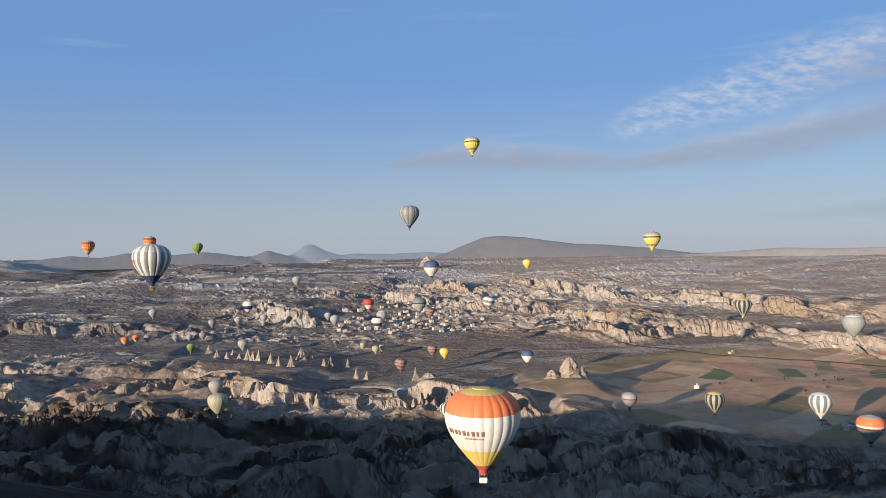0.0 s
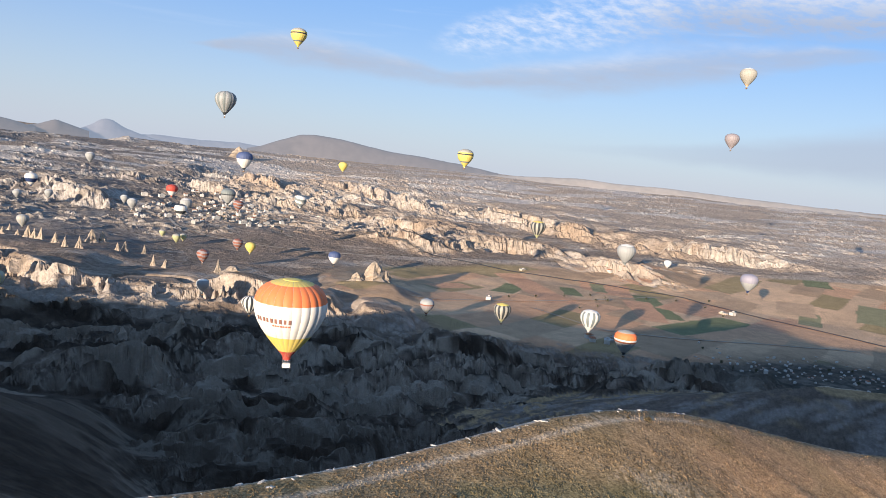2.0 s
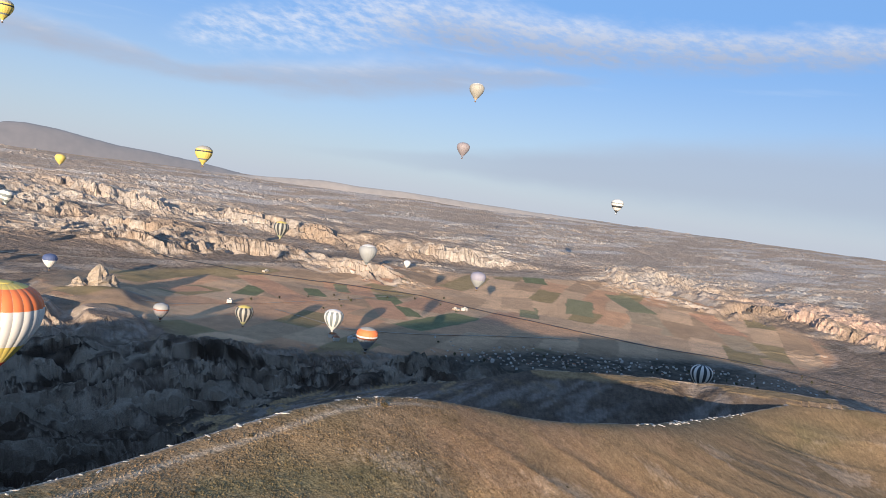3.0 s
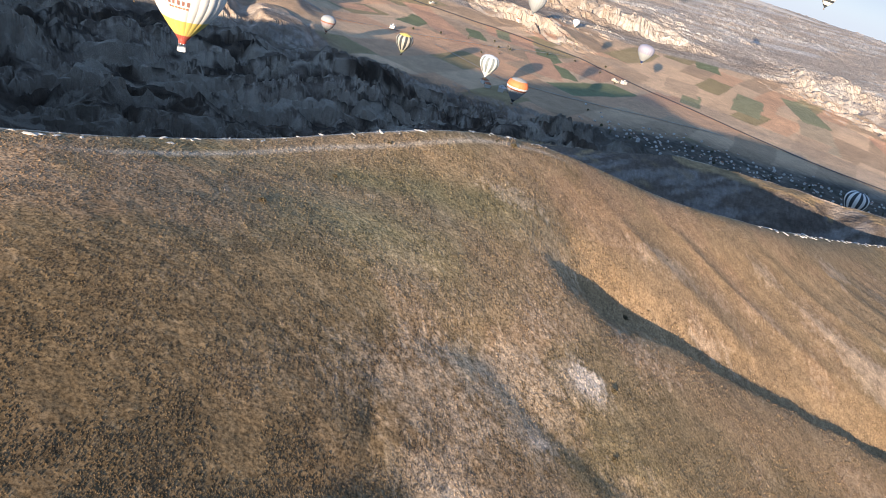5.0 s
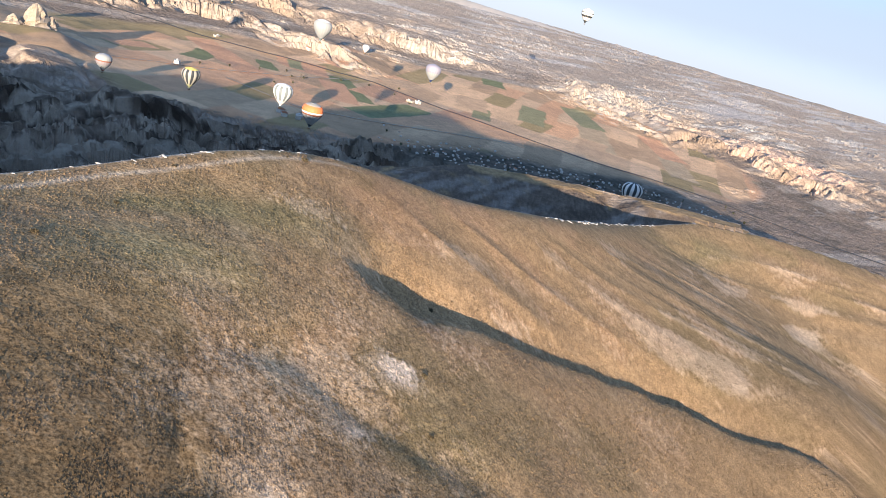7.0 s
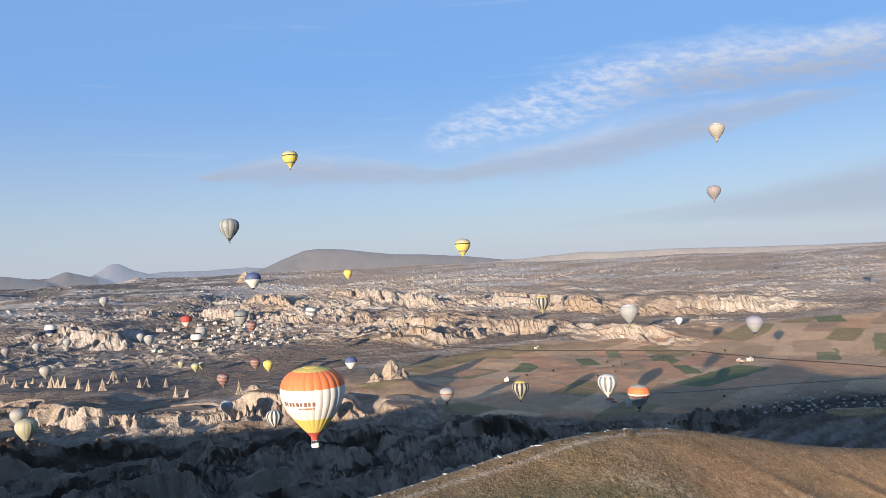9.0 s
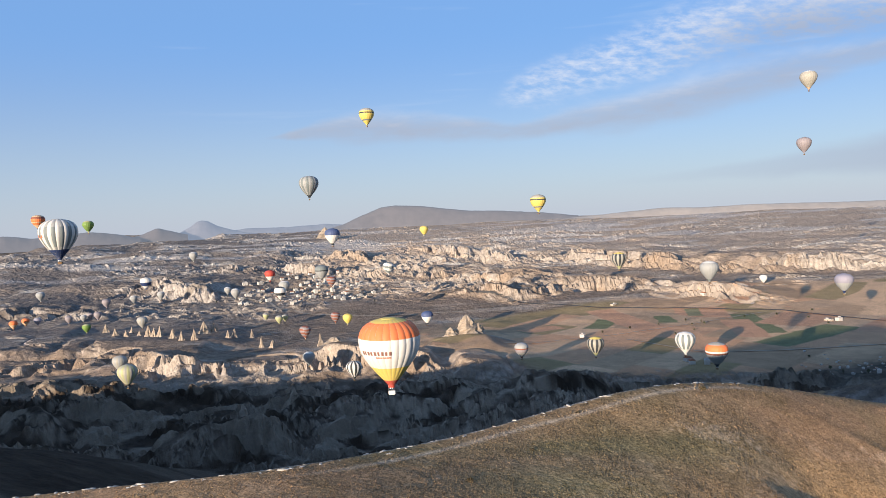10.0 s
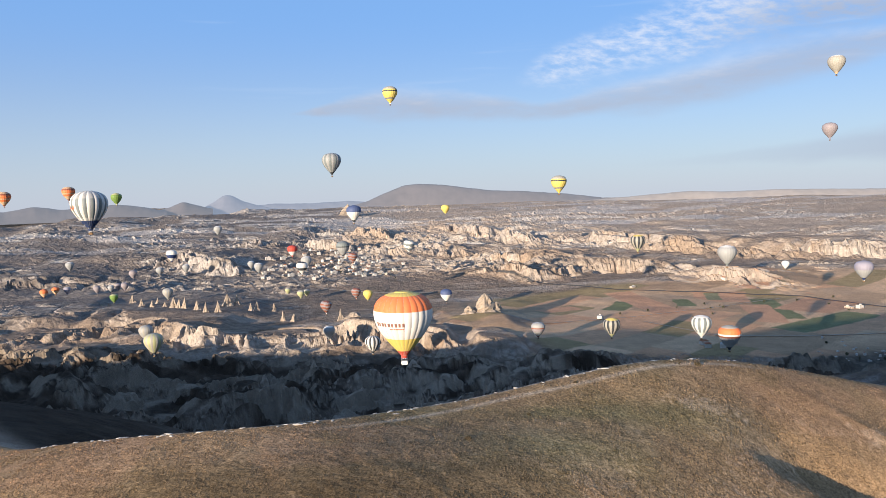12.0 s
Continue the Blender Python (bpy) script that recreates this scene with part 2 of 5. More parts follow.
def crest_at(x, y):
    """Signed distance to the crest (positive beyond it), its height, near steepness and run."""
    n = x.size
    xs, ys = x.ravel(), y.ravel()
    d, z, k, s = (np.empty(n) for _ in range(4))
    seg = np.diff(crest_pts[:, :2], axis=0)
    seg = np.vstack([seg, seg[-1:]])
    seg /= np.hypot(*seg.T)[:, None]
    for i in range(0, n, 20000):
        px = xs[i:i + 20000, None] - crest_pts[None, :, 0]
        py = ys[i:i + 20000, None] - crest_pts[None, :, 1]
        d2 = px * px + py * py
        w = 1 / (d2 + 30) ** 4
        w /= w.sum(1, keepdims=True)
        z[i:i + 20000], k[i:i + 20000], s[i:i + 20000] = w @ crest_pts[:, 2], w @ crest_pts[:, 3], w @ crest_run
        side = (w * (seg[None, :, 0] * py - seg[None, :, 1] * px)).sum(1)
        dist = np.sqrt(d2.min(1))
        d[i:i + 20000] = side + (np.sign(side) * dist - side) * step(dist, 8, 40)
    return (v.reshape(x.shape) for v in (d, z, k, s))


CLIFFS = [  # line, drop, fade behind, face width, flute
    ([(-1500, 1190), (-900, 1130), (-700, 1130), (-615, 1150), (-570, 1205), (-500, 1200), (-480, 1260), (-410, 1215), (-348, 1125), (-290, 1095), (-150, 1072), (-60, 1035), (20, 1005), (110, 945), (190, 895), (330, 850)], 27, 300, 8, 10),
    ([(-1500, 1330), (-900, 1290), (-640, 1330), (-480, 1380)], 14, 200, 8, 10),
    ([(-1700, 1680), (-927, 1773), (-773, 1817), (-568, 1729), (-430, 1760)], 20, 300, 9, 12),
    ([(-720, 2040), (-623, 2150), (-563, 2152), (-490, 2020), (-400, 1960), (-330, 1990)], 28, 260, 10, 14),
    ([(170, 1830), (240, 1770), (324, 1760), (385, 1672), (442, 1696), (546, 1771), (668, 1719), (743, 1580), (841, 1425), (930, 1330)], 25, 150, 9, 11),
    ([(90, 3080), (216, 2939), (329, 2689), (449, 2443), (524, 2318), (628, 2390), (717, 2332), (779, 2152), (871, 2035), (972, 1840), (1145, 1797), (1315, 1710), (1430, 1640), (1600, 1600)], 34, 480, 11, 13),
    ([(-330, 2700), (-211, 2960), (-122, 2920), (-14, 2624), (92, 2398), (202, 2212), (301, 2073), (411, 1930), (506, 1850), (620, 1840)], 26, 300, 11, 13),
    ([(-520, 2500), (-380, 2420), (-250, 2400), (-100, 2330), (20, 2240), (120, 2130)], 26, 220, 12, 14),
    ([(1950, 1680), (1723, 1574), (1594, 1340), (1575, 1200), (1560, 1080), (1700, 1010), (1745, 890), (1732, 760), (1770, 560)], 34, 420, 45, 26),
]


def land(x, y):
    """Height of the ground, and masks by which it is coloured."""
    r = np.hypot(x, y)
    base = 25 + np.maximum(0, r - 1500) * 0.0545
    base = base + 14 * (fbm(x / 420, y / 420, 4) - 0.5) * step(r, 500, 1400) + 11 * bell(x, y, 190, 1115, 60, 48) + 9 * bell(x, y, -30, 1085, 48, 34)
    left = step(-x, -200, 1500) * step(y, 1400, 3600)
    base = base + left * (85 * (fbm(x / 620, y / 760 + 5, 3) - 0.4) + 26 * (fbm(x / 190 + 2, y / 240, 3) - 0.5) + 34 * (ridged(x / 330 + 4, y / 300, 3, 0.45) - 0.6))
    flat = np.clip(bell(x, y, 760, 1180, 560, 300) * 1.7 + 0.9 * bell(x, y, 1300, 1050, 330, 380), 0, 1)
    # terraces with fluted cliffs
    cliff = np.zeros_like(x)
    for line, drop, fade, width, flute in CLIFFS:
        d, s = along(x, y, line)
        ends = step(s, 0.0, 0.2) * (1 - step(s, 0.82, 1.0))
        run_m = s * sum(math.dist(a, b) for a, b in zip(line, line[1:]))
        fin = np.abs(2 * ((run_m / 17 + 2.2 * vnoise(x / 50, y / 50)) % 1) - 1)
        fine_fin = np.abs(2 * ((run_m / 9.0 + 1.8 * vnoise(x / 22, y / 22)) % 1) - 1)
        wob = flute * 7.0 * (fbm(x / 150, y / 150, 3) - 0.5) + flute * 2.0 * (ridged(x / 65, y / 65, 2, 0.5) - 0.55) + flute * (0.7 * (fin - 0.5) * step(vnoise(x / 90 + 4, y / 90), 0.4, 0.8) + 0.75 * (fine_fin - 0.5) * vnoise(x / 60, y / 60 + 3) + 1.7 * (ridged(x / 28, y / 28, 3) - 0.6))
        dd = d + wob
        tall = 0.45 + 0.95 * step(fbm(x / 170 + drop, y / 170, 3), 0.32, 0.66)
        apron = width * (0.8 + 2.6 * step(fbm(x / 110 + drop, y / 110, 2), 0.42, 0.66))
        rise = (0.32 * step(dd, -apron * 1.7, 0.0) + 0.68 * step(dd, -width * 0.55, width * 0.35)) * np.exp(-np.maximum(d, 0) / fade)
        bench = 0.32 * step(dd, width * 2.0, width * 3.2) * np.exp(-np.maximum(d, 0) / fade)
        base = base + 0.78 * drop * tall * ends * (rise * 0.8 + bench - 0.10 * np.exp(-np.abs(d) / 120))
        notch = step(ridged(x / 85 + drop, y / 110, 2, 0.4), 0.70, 0.93) * np.exp(-((d - 30) / 75) ** 2)
        knoll = step(ridged(x / 58 + 5, y / 70 + drop, 3, 0.5), 0.56, 0.84) * np.exp(-((d + 22) / 34) ** 2)
        base = base + drop * ends * (0.5 * knoll - 0.85 * notch) * step(60 - width, 0, 30)
        cliff = np.maximum(cliff, ends * np.exp(-((dd + width * 0.3) / (width * 1.1)) ** 2))
    # badlands round the town and on the far side
    rough_area = np.clip(0.8 * bell(x, y, 60, 2450, 520, 480) + 1.1 * bell(x, y, 1800, 1330, 170, 330) + 0.8 * bell(x, y, 1900, 860, 170, 220) + 0.9 * bell(x, y, 400, 1900, 300, 170)
                         + 0.5 * bell(x, y, 700, 3300, 1000, 420) + 0.25 * bell(x, y, -900, 2300, 600, 700), 0, 1)
    rid = ridged(x / 62, y / 52, 4, 0.6)
    knob = step(rid, 0.60, 0.88)
    base = base + rough_area * 8 * (knob - 0.25)
    level = fbm(x / 330, y / 250, 4) * 9 + 0.55 * ridged(x / 40, y / 34, 3)
    tread = np.floor(level)
    part_way = level - tread
    terrace = (tread + step(part_way, 0.0, 0.17) + 0.25 * part_way - 5) * 7
    base = base + terrace * np.clip(0.20 * step(r, 1500, 2100) + 0.8 * rough_area, 0, 1) * (1 - flat) * step(r, 1150, 1600)
    low = ridged(x / 55 + 9, y / 40, 3, 0.5)
    far_knob = step(low, 0.74, 0.9) * step(fbm(x / 260, y / 200, 3), 0.45, 0.62) * step(r, 1350, 1700) * (1 - flat)
    base = base + 5 * far_knob
    # shaded valley below the hill
    close = r < 1900
    d, cz, steep, run = (np.where(y > 0.0, 1500.0, -1500.0), np.full(x.shape, 100.0), np.full(x.shape, 0.4), np.zeros(x.shape))
    for whole, piece in zip((d, cz, steep, run), crest_at(x[close], y[close])):
        whole[close] = piece
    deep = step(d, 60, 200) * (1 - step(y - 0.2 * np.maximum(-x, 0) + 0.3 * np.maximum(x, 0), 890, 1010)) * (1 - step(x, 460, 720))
    bad = ridged(x / 85 + 3, y / 70 + 8, 4, 0.45)
    hump = fbm(x / 130 + 2, y / 105, 3)
    pebble = ridged(x / 30 + 1, y / 26, 3, 0.5)
    crag = ridged(x / 34 + 5, y / 27 + 2, 4, 0.6)
    valley = 4 + 32 * step(hump, 0.36, 0.66) * (0.25 + 0.75 * bad) + 15 * step(crag, 0.42, 0.80) * step(bad, 0.30, 0.65) + 4.5 * pebble
    floor = base * (1 - deep) + valley * deep
    # far side of the crest: a broken rim, then a steep face
    ragged = 1.6 * (fbm(x / 14, y / 14, 2) - 0.5)
    over = cz - 5 * step(d + ragged, 0.5, 6) - 0.62 * np.maximum(d - 2, 0) + 10 * (ridged(x / 45, y / 45, 4) - 0.5) * step(d, 8, 60)
    soft = step(-x, 10, 150)
    over = over * (1 - soft) + soft * (cz - 0.40 * np.maximum(d, 0) + 8 * (fbm(x / 60, y / 60, 4) - 0.5) * step(d, 5, 60))
    # near side: a rounded slope with rills
    q = np.maximum(-d, 0)
    near = cz - steep * (np.sqrt(q * q + 14 * 14) - 14)
    tilt = 168.0 - 0.335 * x + 0.39 * y - 0.0003 * np.maximum(x - 50, 0) ** 2 + 0.045 * 14 * np.logaddexp(0, (80 - y) / 14) * (1 - step(x, -30, 240))
    tilt = 3 * np.logaddexp(tilt / 3, (cz - (0.42 - 0.2 * step(x, 180, 380)) * q + 2) / 3)
    tilt = -5 * np.logaddexp(-tilt / 5, -(cz - 0.14 * q + 2.5 + 0.24 * q * np.exp(-q / 45 - ((x - 8) / 55) ** 2)) / 5)
    use = step(x, -230, -130) * (1 - step(x, 380, 480)) * step(q, 0, 45) * (1 - step(q, 130, 240))
    near = near * (1 - use) + tilt * use
    near = near + 1.4 * (fbm(x / 60, y / 60, 3) - 0.5) * step(q, 4, 40) + 0.25 * (fbm(x / 4, y / 4, 3) - 0.5)
    for line, depth, wide, gentle, broad in ((GULLY_A, 2.6, 2.8, 13.0, 1.5), (GULLY_B, 0.42, 4.0, 8.0, 0.5), (GULLY_C, 0.42, 4.0, 7.0, 0.3)):
        g, s = along(x, y, line)
        if line is GULLY_A:
            beyond, below = g, step(s, 0.03, 0.14)
        g = g + 2.5 * (fbm(x / 14, y / 14, 3) - 0.5) + 1.6 * (fbm(x / 4, y / 4, 2) - 0.5)
        wide = wide * (1 + 2.0 * np.exp(-((s - 0.10) / 0.07) ** 2))
        fall = np.where(g > 0, 1 / (1 + (g / gentle) ** 2), np.exp(-(g / wide) ** 2))
        bank = np.where(g > 0, fall, np.exp(-(g / (wide + 7.5)) ** 2))
        cut_in = step(s, 0.0, 0.12) * (1 - step(s, 0.85, 1.0)) * step(q, 0, 12)
        near = near - (depth * (0.6 + 0.8 * vnoise(x / 26, y / 26) + 0.9 * np.exp(-((s - 0.10) / 0.08) ** 2)) * fall + broad * bank) * cut_in
    # rills that run down the slope beyond the gully
    across, down = 0.60 * x + 0.80 * y, 0.80 * x - 0.60 * y
    rill = below * ridged(across / 27 + 0.5 * vnoise(x / 60, y / 60), down / 230, 2, 0.4) * step(beyond, 5, 22) * step(x, 92, 125) * step(q, 6, 34)
    near = near + 2.0 * (rill - 0.55 * below * step(beyond, 5, 22) * step(x, 92, 125) * step(q, 6, 34))
    near = np.maximum(near, 25 + 6 * (fbm(x / 80, y / 80, 3) - 0.5) + 0.02 * q)
    side = np.where(d > 0, over, near)
    ms, ss = along(x, y, SPUR)
    mz = np.interp(ss, np.linspace(0, 1, len(SPUR)), [p[2] for p in SPUR])
    mesa = mz + 2.5 - 0.36 * np.maximum(np.abs(ms) - 13, 0) - 7 * step(ms + 3 * (fbm(x / 12, y / 12, 2) - 0.5), 11, 16) - 3 * step(ss, 0.999, 1.0) - 9 * np.exp(-((ss - 0.52) / 0.07) ** 2) * step(-ms, -14, 12) + 3 * (fbm(x / 40, y / 40, 4) - 0.5)
    hill = np.maximum(side, np.where(d > 0, mesa, -1e3))
    z = np.where(d > 0, np.logaddexp(hill / 6, floor / 6) * 6, side)
    masks = dict(cliff=cliff, rough=rough_area, knob=knob, far_knob=far_knob, deep=deep, d=d, q=q, run=run, flat=flat, r=r, bad=bad,
                 rill=rill, beyond=np.where(below > 0.3, beyond, -50.0), mesa=(mesa > floor) & (mesa > over), rim=np.exp(-((d - 2.5) / 2.2) ** 2), edge=np.exp(-((ms - 10.5) / 2.5) ** 2))
    return z, masks


def ground(x, y):
    return float(land(np.array([float(x)]), np.array([float(y)]))[0][0])


PARCELS = [  # centre, length, width, heading, soil
    (463, 1283, 108, 46, 55, 0), (706, 1166, 225, 46, 74, 0), (715, 1022, 215, 62, 26, 0), (516, 1300, 290, 62, 92, 1), (682, 1322, 130, 100, 66, 1),
    (661, 1121, 178, 50, 71, 1), (795, 1172, 170, 96, 40, 1), (340, 1275, 86, 44, 23, 1), (601, 1350, 210, 62, 100, 2), (589, 1281, 86, 34, 74, 0),
    (673, 1331, 96, 28, 71, 3), (819, 1418, 100, 62, 31, 1)]
PARCELS_EAST = [
    (919, 1303, 112, 74, 8, 2), (1333, 1490, 200, 60, 54, 0), (876, 1053, 180, 56, 39, 1), (1000, 1115, 130, 40, 51, 3), (1045, 1208, 130, 72, 52, 2),
    (1180, 1150, 190, 60, 46, 3), (1250, 1010, 210, 70, 50, 4), (1150, 930, 200, 60, 38, 2), (1380, 1180, 220, 70, 60, 3), (1330, 840, 180, 60, 48, 4), (1450, 980, 200, 66, 58, 1), (1520, 700, 180, 54, 60, 3)]
SOILS = np.array([(0.20, 0.205, 0.11), (0.56, 0.315, 0.19), (0.50, 0.335, 0.21), (0.27, 0.245, 0.14), (0.42, 0.31, 0.20)])


def field_colour(x, y):
    """Ploughed and sown parcels on an open grassy plain."""
    c, s = math.cos(radians(38)), math.sin(radians(38))
    u, v = x * c + y * s, -x * s + y * c
    row = np.floor((v + 26 * (vnoise(x / 190, y / 190) - 0.5)) / 62)
    cell = np.floor(u / (110 + 90 * TABLE[(row.astype(np.int64) * 7) & 255, 3]) + 5 * TABLE[row.astype(np.int64) & 255, 9])
    pick = TABLE[(cell.astype(np.int64) * 13 + 5) & 255, (row.astype(np.int64) * 31 + 2) & 255][..., None]
    col = np.array((0.53, 0.35, 0.215)) * (0.66 + 0.56 * pick) + np.array((0.07, 0.0, -0.01)) * ((pick > 0.45) & (pick < 0.65)) + np.array((-0.04, 0.0, -0.02)) * (pick < 0.2)
    wob = 6 * (fbm(x / 45, y / 45, 2) - 0.5)
    for px, py, long, wide, head, soil in PARCELS + PARCELS_EAST:
        c, s = math.cos(radians(head)), math.sin(radians(head))
        a, b = (x - px) * c + (y - py) * s + wob, -(x - px) * s + (y - py) * c + wob
        inside = (np.abs(a) < long / 2) & (np.abs(b) < wide / 2)
        col[inside] = SOILS[soil]
    return col


def mixed(a, b, f):
    return a + (np.asarray(b) - a) * f[..., None]


def land_colour(x, y, z, slope, m):
    """Base colour of soil, rock and fields, with some shade and haze painted in."""
    n1, n2, n3 = fbm(x / 260, y / 200, 4), fbm(x / 60, y / 45, 4), fbm(x / 12, y / 12, 3)
    col = np.zeros(x.shape + (3,)) + (0.265, 0.20, 0.15)
    col = mixed(col, (0.36, 0.28, 0.21), step(n1, 0.45, 0.68))
    col = mixed(col, (0.17, 0.135, 0.105), step(n2, 0.50, 0.68) * 0.75)
    col = mixed(col, (0.46, 0.38, 0.305), step(fbm(x / 240, y / 60 + 4, 4), 0.56, 0.7) * 0.6)
    # paler with distance: haze painted into the colour of the far plain
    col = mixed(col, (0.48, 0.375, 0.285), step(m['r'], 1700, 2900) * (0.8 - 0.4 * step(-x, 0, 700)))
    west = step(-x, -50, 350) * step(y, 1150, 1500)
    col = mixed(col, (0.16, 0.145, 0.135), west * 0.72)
    speck = step(ridged(x / 38, y / 22, 4, 0.6), 0.66, 0.82) * step(n1 + 0.3 * (n2 - 0.5), 0.40, 0.58) * step(m['r'], 1000, 1300)
    col = mixed(col, (0.46, 0.41, 0.35), speck * (0.65 - 0.1 * west))
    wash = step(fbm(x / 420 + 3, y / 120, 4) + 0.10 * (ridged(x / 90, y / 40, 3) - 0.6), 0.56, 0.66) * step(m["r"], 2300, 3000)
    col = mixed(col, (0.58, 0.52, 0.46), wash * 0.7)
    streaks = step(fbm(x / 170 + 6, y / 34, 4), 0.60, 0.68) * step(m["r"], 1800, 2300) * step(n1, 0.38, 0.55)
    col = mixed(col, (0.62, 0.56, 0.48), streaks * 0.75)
    fields = field_colour(x, y)
    m["sown"] = step(m["flat"] + 0.35 * (n1 - 0.5), 0.30, 0.42)
    inside = (m["sown"] * (1 - step(slope, 0.16, 0.34)))[..., None]
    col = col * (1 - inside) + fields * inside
    rock = step(slope + 0.5 * (n3 - 0.5), 0.42, 0.85) * step(n2 + 0.6 * (n1 - 0.5), 0.30, 0.5)
    tuff = np.array((0.36, 0.29, 0.23)) * (0.60 + 0.75 * n3[..., None])
    tuff = mixed(tuff, (0.40, 0.36, 0.32), step(n1, 0.35, 0.6) * 0.6)
    tuff = mixed(tuff, (0.38, 0.35, 0.325), west * 0.6)
    pink = 0.75 * bell(x, y, 1850, 850, 260, 260)
    tuff = mixed(tuff, (0.62, 0.40, 0.29), np.clip(pink, 0, 1))
    bare = np.maximum(rock, step(m["rough"] * m["knob"], 0.40, 0.8) * step(n2, 0.46, 0.62) * 0.7)
    bare = np.maximum(bare, step(m["far_knob"], 0.4, 0.8) * 0.5 * (1 - 0.6 * west))
    bare = np.maximum(bare, step(bell(x, y, 1790, 1330, 190, 330) + 0.7 * bell(x, y, 1880, 860, 180, 200) + 0.5 * (n2 - 0.5), 0.35, 0.6) * 0.8)
    col = col * (1 - bare[..., None]) + tuff * bare[..., None]
    # valley in the shade: that shade is also painted into its dark ground
    valley_shade = m["deep"]
    valley_shade = np.maximum(valley_shade, step(m["d"], 3, 25) * (1 - step(y - 0.2 * np.maximum(-x, 0) + 0.3 * np.maximum(x, 0) + 90 * (n2 - 0.5), 900, 1000)) * (1 - step(x, 420, 620)))
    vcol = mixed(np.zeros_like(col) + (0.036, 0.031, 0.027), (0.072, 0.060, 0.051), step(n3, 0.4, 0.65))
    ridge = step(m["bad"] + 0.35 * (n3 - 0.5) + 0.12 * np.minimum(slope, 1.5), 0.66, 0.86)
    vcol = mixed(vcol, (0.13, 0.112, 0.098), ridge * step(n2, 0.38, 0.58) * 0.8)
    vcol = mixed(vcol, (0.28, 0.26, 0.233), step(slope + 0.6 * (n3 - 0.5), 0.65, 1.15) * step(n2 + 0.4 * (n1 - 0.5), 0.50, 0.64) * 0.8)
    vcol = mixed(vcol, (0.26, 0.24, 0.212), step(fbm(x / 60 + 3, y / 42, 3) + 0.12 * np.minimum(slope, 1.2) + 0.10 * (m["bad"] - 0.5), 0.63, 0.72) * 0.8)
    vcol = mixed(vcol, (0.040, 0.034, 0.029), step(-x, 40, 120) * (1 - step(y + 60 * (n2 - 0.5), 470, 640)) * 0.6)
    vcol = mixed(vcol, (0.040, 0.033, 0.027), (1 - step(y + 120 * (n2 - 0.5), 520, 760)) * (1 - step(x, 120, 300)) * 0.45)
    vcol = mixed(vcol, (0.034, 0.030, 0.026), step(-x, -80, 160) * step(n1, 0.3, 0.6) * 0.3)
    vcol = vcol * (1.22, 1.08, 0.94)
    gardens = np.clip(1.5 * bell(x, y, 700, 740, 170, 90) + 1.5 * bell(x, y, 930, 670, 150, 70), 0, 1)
    col = col * (1 - valley_shade[..., None]) + vcol * valley_shade[..., None]
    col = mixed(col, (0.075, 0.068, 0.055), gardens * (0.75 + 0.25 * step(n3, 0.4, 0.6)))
    # the bare hill
    on = (m["d"] < 3) | m["mesa"]
    g1, g2, g3, g4 = fbm(x / 22, y / 22, 4), fbm(x / 55 + 8, y / 55, 3), fbm(x / 3.0, y / 3.0, 3), fbm(x / 0.9, y / 0.9, 2)
    hcol = mixed(np.zeros_like(col) + (0.335, 0.235, 0.135), (0.265, 0.195, 0.108), step(g2, 0.42, 0.62))
    hcol = mixed(hcol, (0.37, 0.245, 0.145), step(g1, 0.50, 0.66) * 0.7)
    green = bell(x, y, 68, 116, 30, 15) + bell(x, y, 38, 88, 26, 12) + bell(x, y, 446, 222, 60, 26) + bell(x, y, 20, 110, 30, 5) + 0.6 * bell(x, y, 84, 52, 30, 14)
    hcol = mixed(hcol, (0.235, 0.205, 0.105), np.clip(green, 0, 1) * (0.35 + 0.5 * step(g1, 0.35, 0.6)))
    # pale stony or dead-grass ground, broken into clumps
    zone = 0.75 * bell(x, y, 36, 56, 24, 13) + 1.2 * bell(x, y, 82, 68, 9, 6) + 1.0 * bell(x, y, 62, 52, 6, 4) + 1.1 * bell(x, y, 37, 39, 9, 5) + 0.7 * bell(x, y, 60, 66, 12, 8)
    zone = zone + 0.45 * bell(x, y, 9, 92, 6, 3) + 0.4 * bell(x, y, 40, 103, 20, 3) + 0.8 * bell(x, y, 84, 122, 16, 6) + 0.6 * bell(x, y, 72, 146, 18, 5) + 0.3 * bell(x, y, -12, 66, 14, 6)
    zone = zone + 0.9 * bell(x, y, 150, 128, 20, 7) + 0.9 * bell(x, y, 222, 152, 12, 8) + 0.9 * bell(x, y, 300, 180, 16, 9) + 0.6 * bell(x, y, 300, 80, 26, 8) + 0.5 * bell(x, y, 450, 130, 40, 10)
    zone = zone + 0.75 * np.exp(-((m["beyond"] - 7) / 6) ** 2) * step(x, 92, 105) * step(g1, 0.42, 0.6) + 0.95 * step(m["rill"], 0.62, 0.84) * step(g2 + 0.6 * (g1 - 0.5), 0.40, 0.56)
    pale = step(zone + 0.75 * (g4 - 0.5) + 0.5 * (g3 - 0.5), 0.42, 0.72)
    hcol = mixed(hcol, (0.55, 0.45, 0.335), pale * (0.30 + 0.40 * step(zone, 0.75, 1.25)))
    hcol = mixed(hcol, (0.68, 0.58, 0.46), step(bell(x, y, 84, 69, 6, 4.5) + 0.8 * bell(x, y, 63, 51, 4, 2.6) + 0.8 * bell(x, y, 40, 37, 5, 3) + 0.6 * (g4 - 0.5), 0.35, 0.75) * 0.85)
    stipple = step(g1 + 0.55 * (g4 - 0.5), 0.60, 0.72) * step(m["q"], 25, 60)
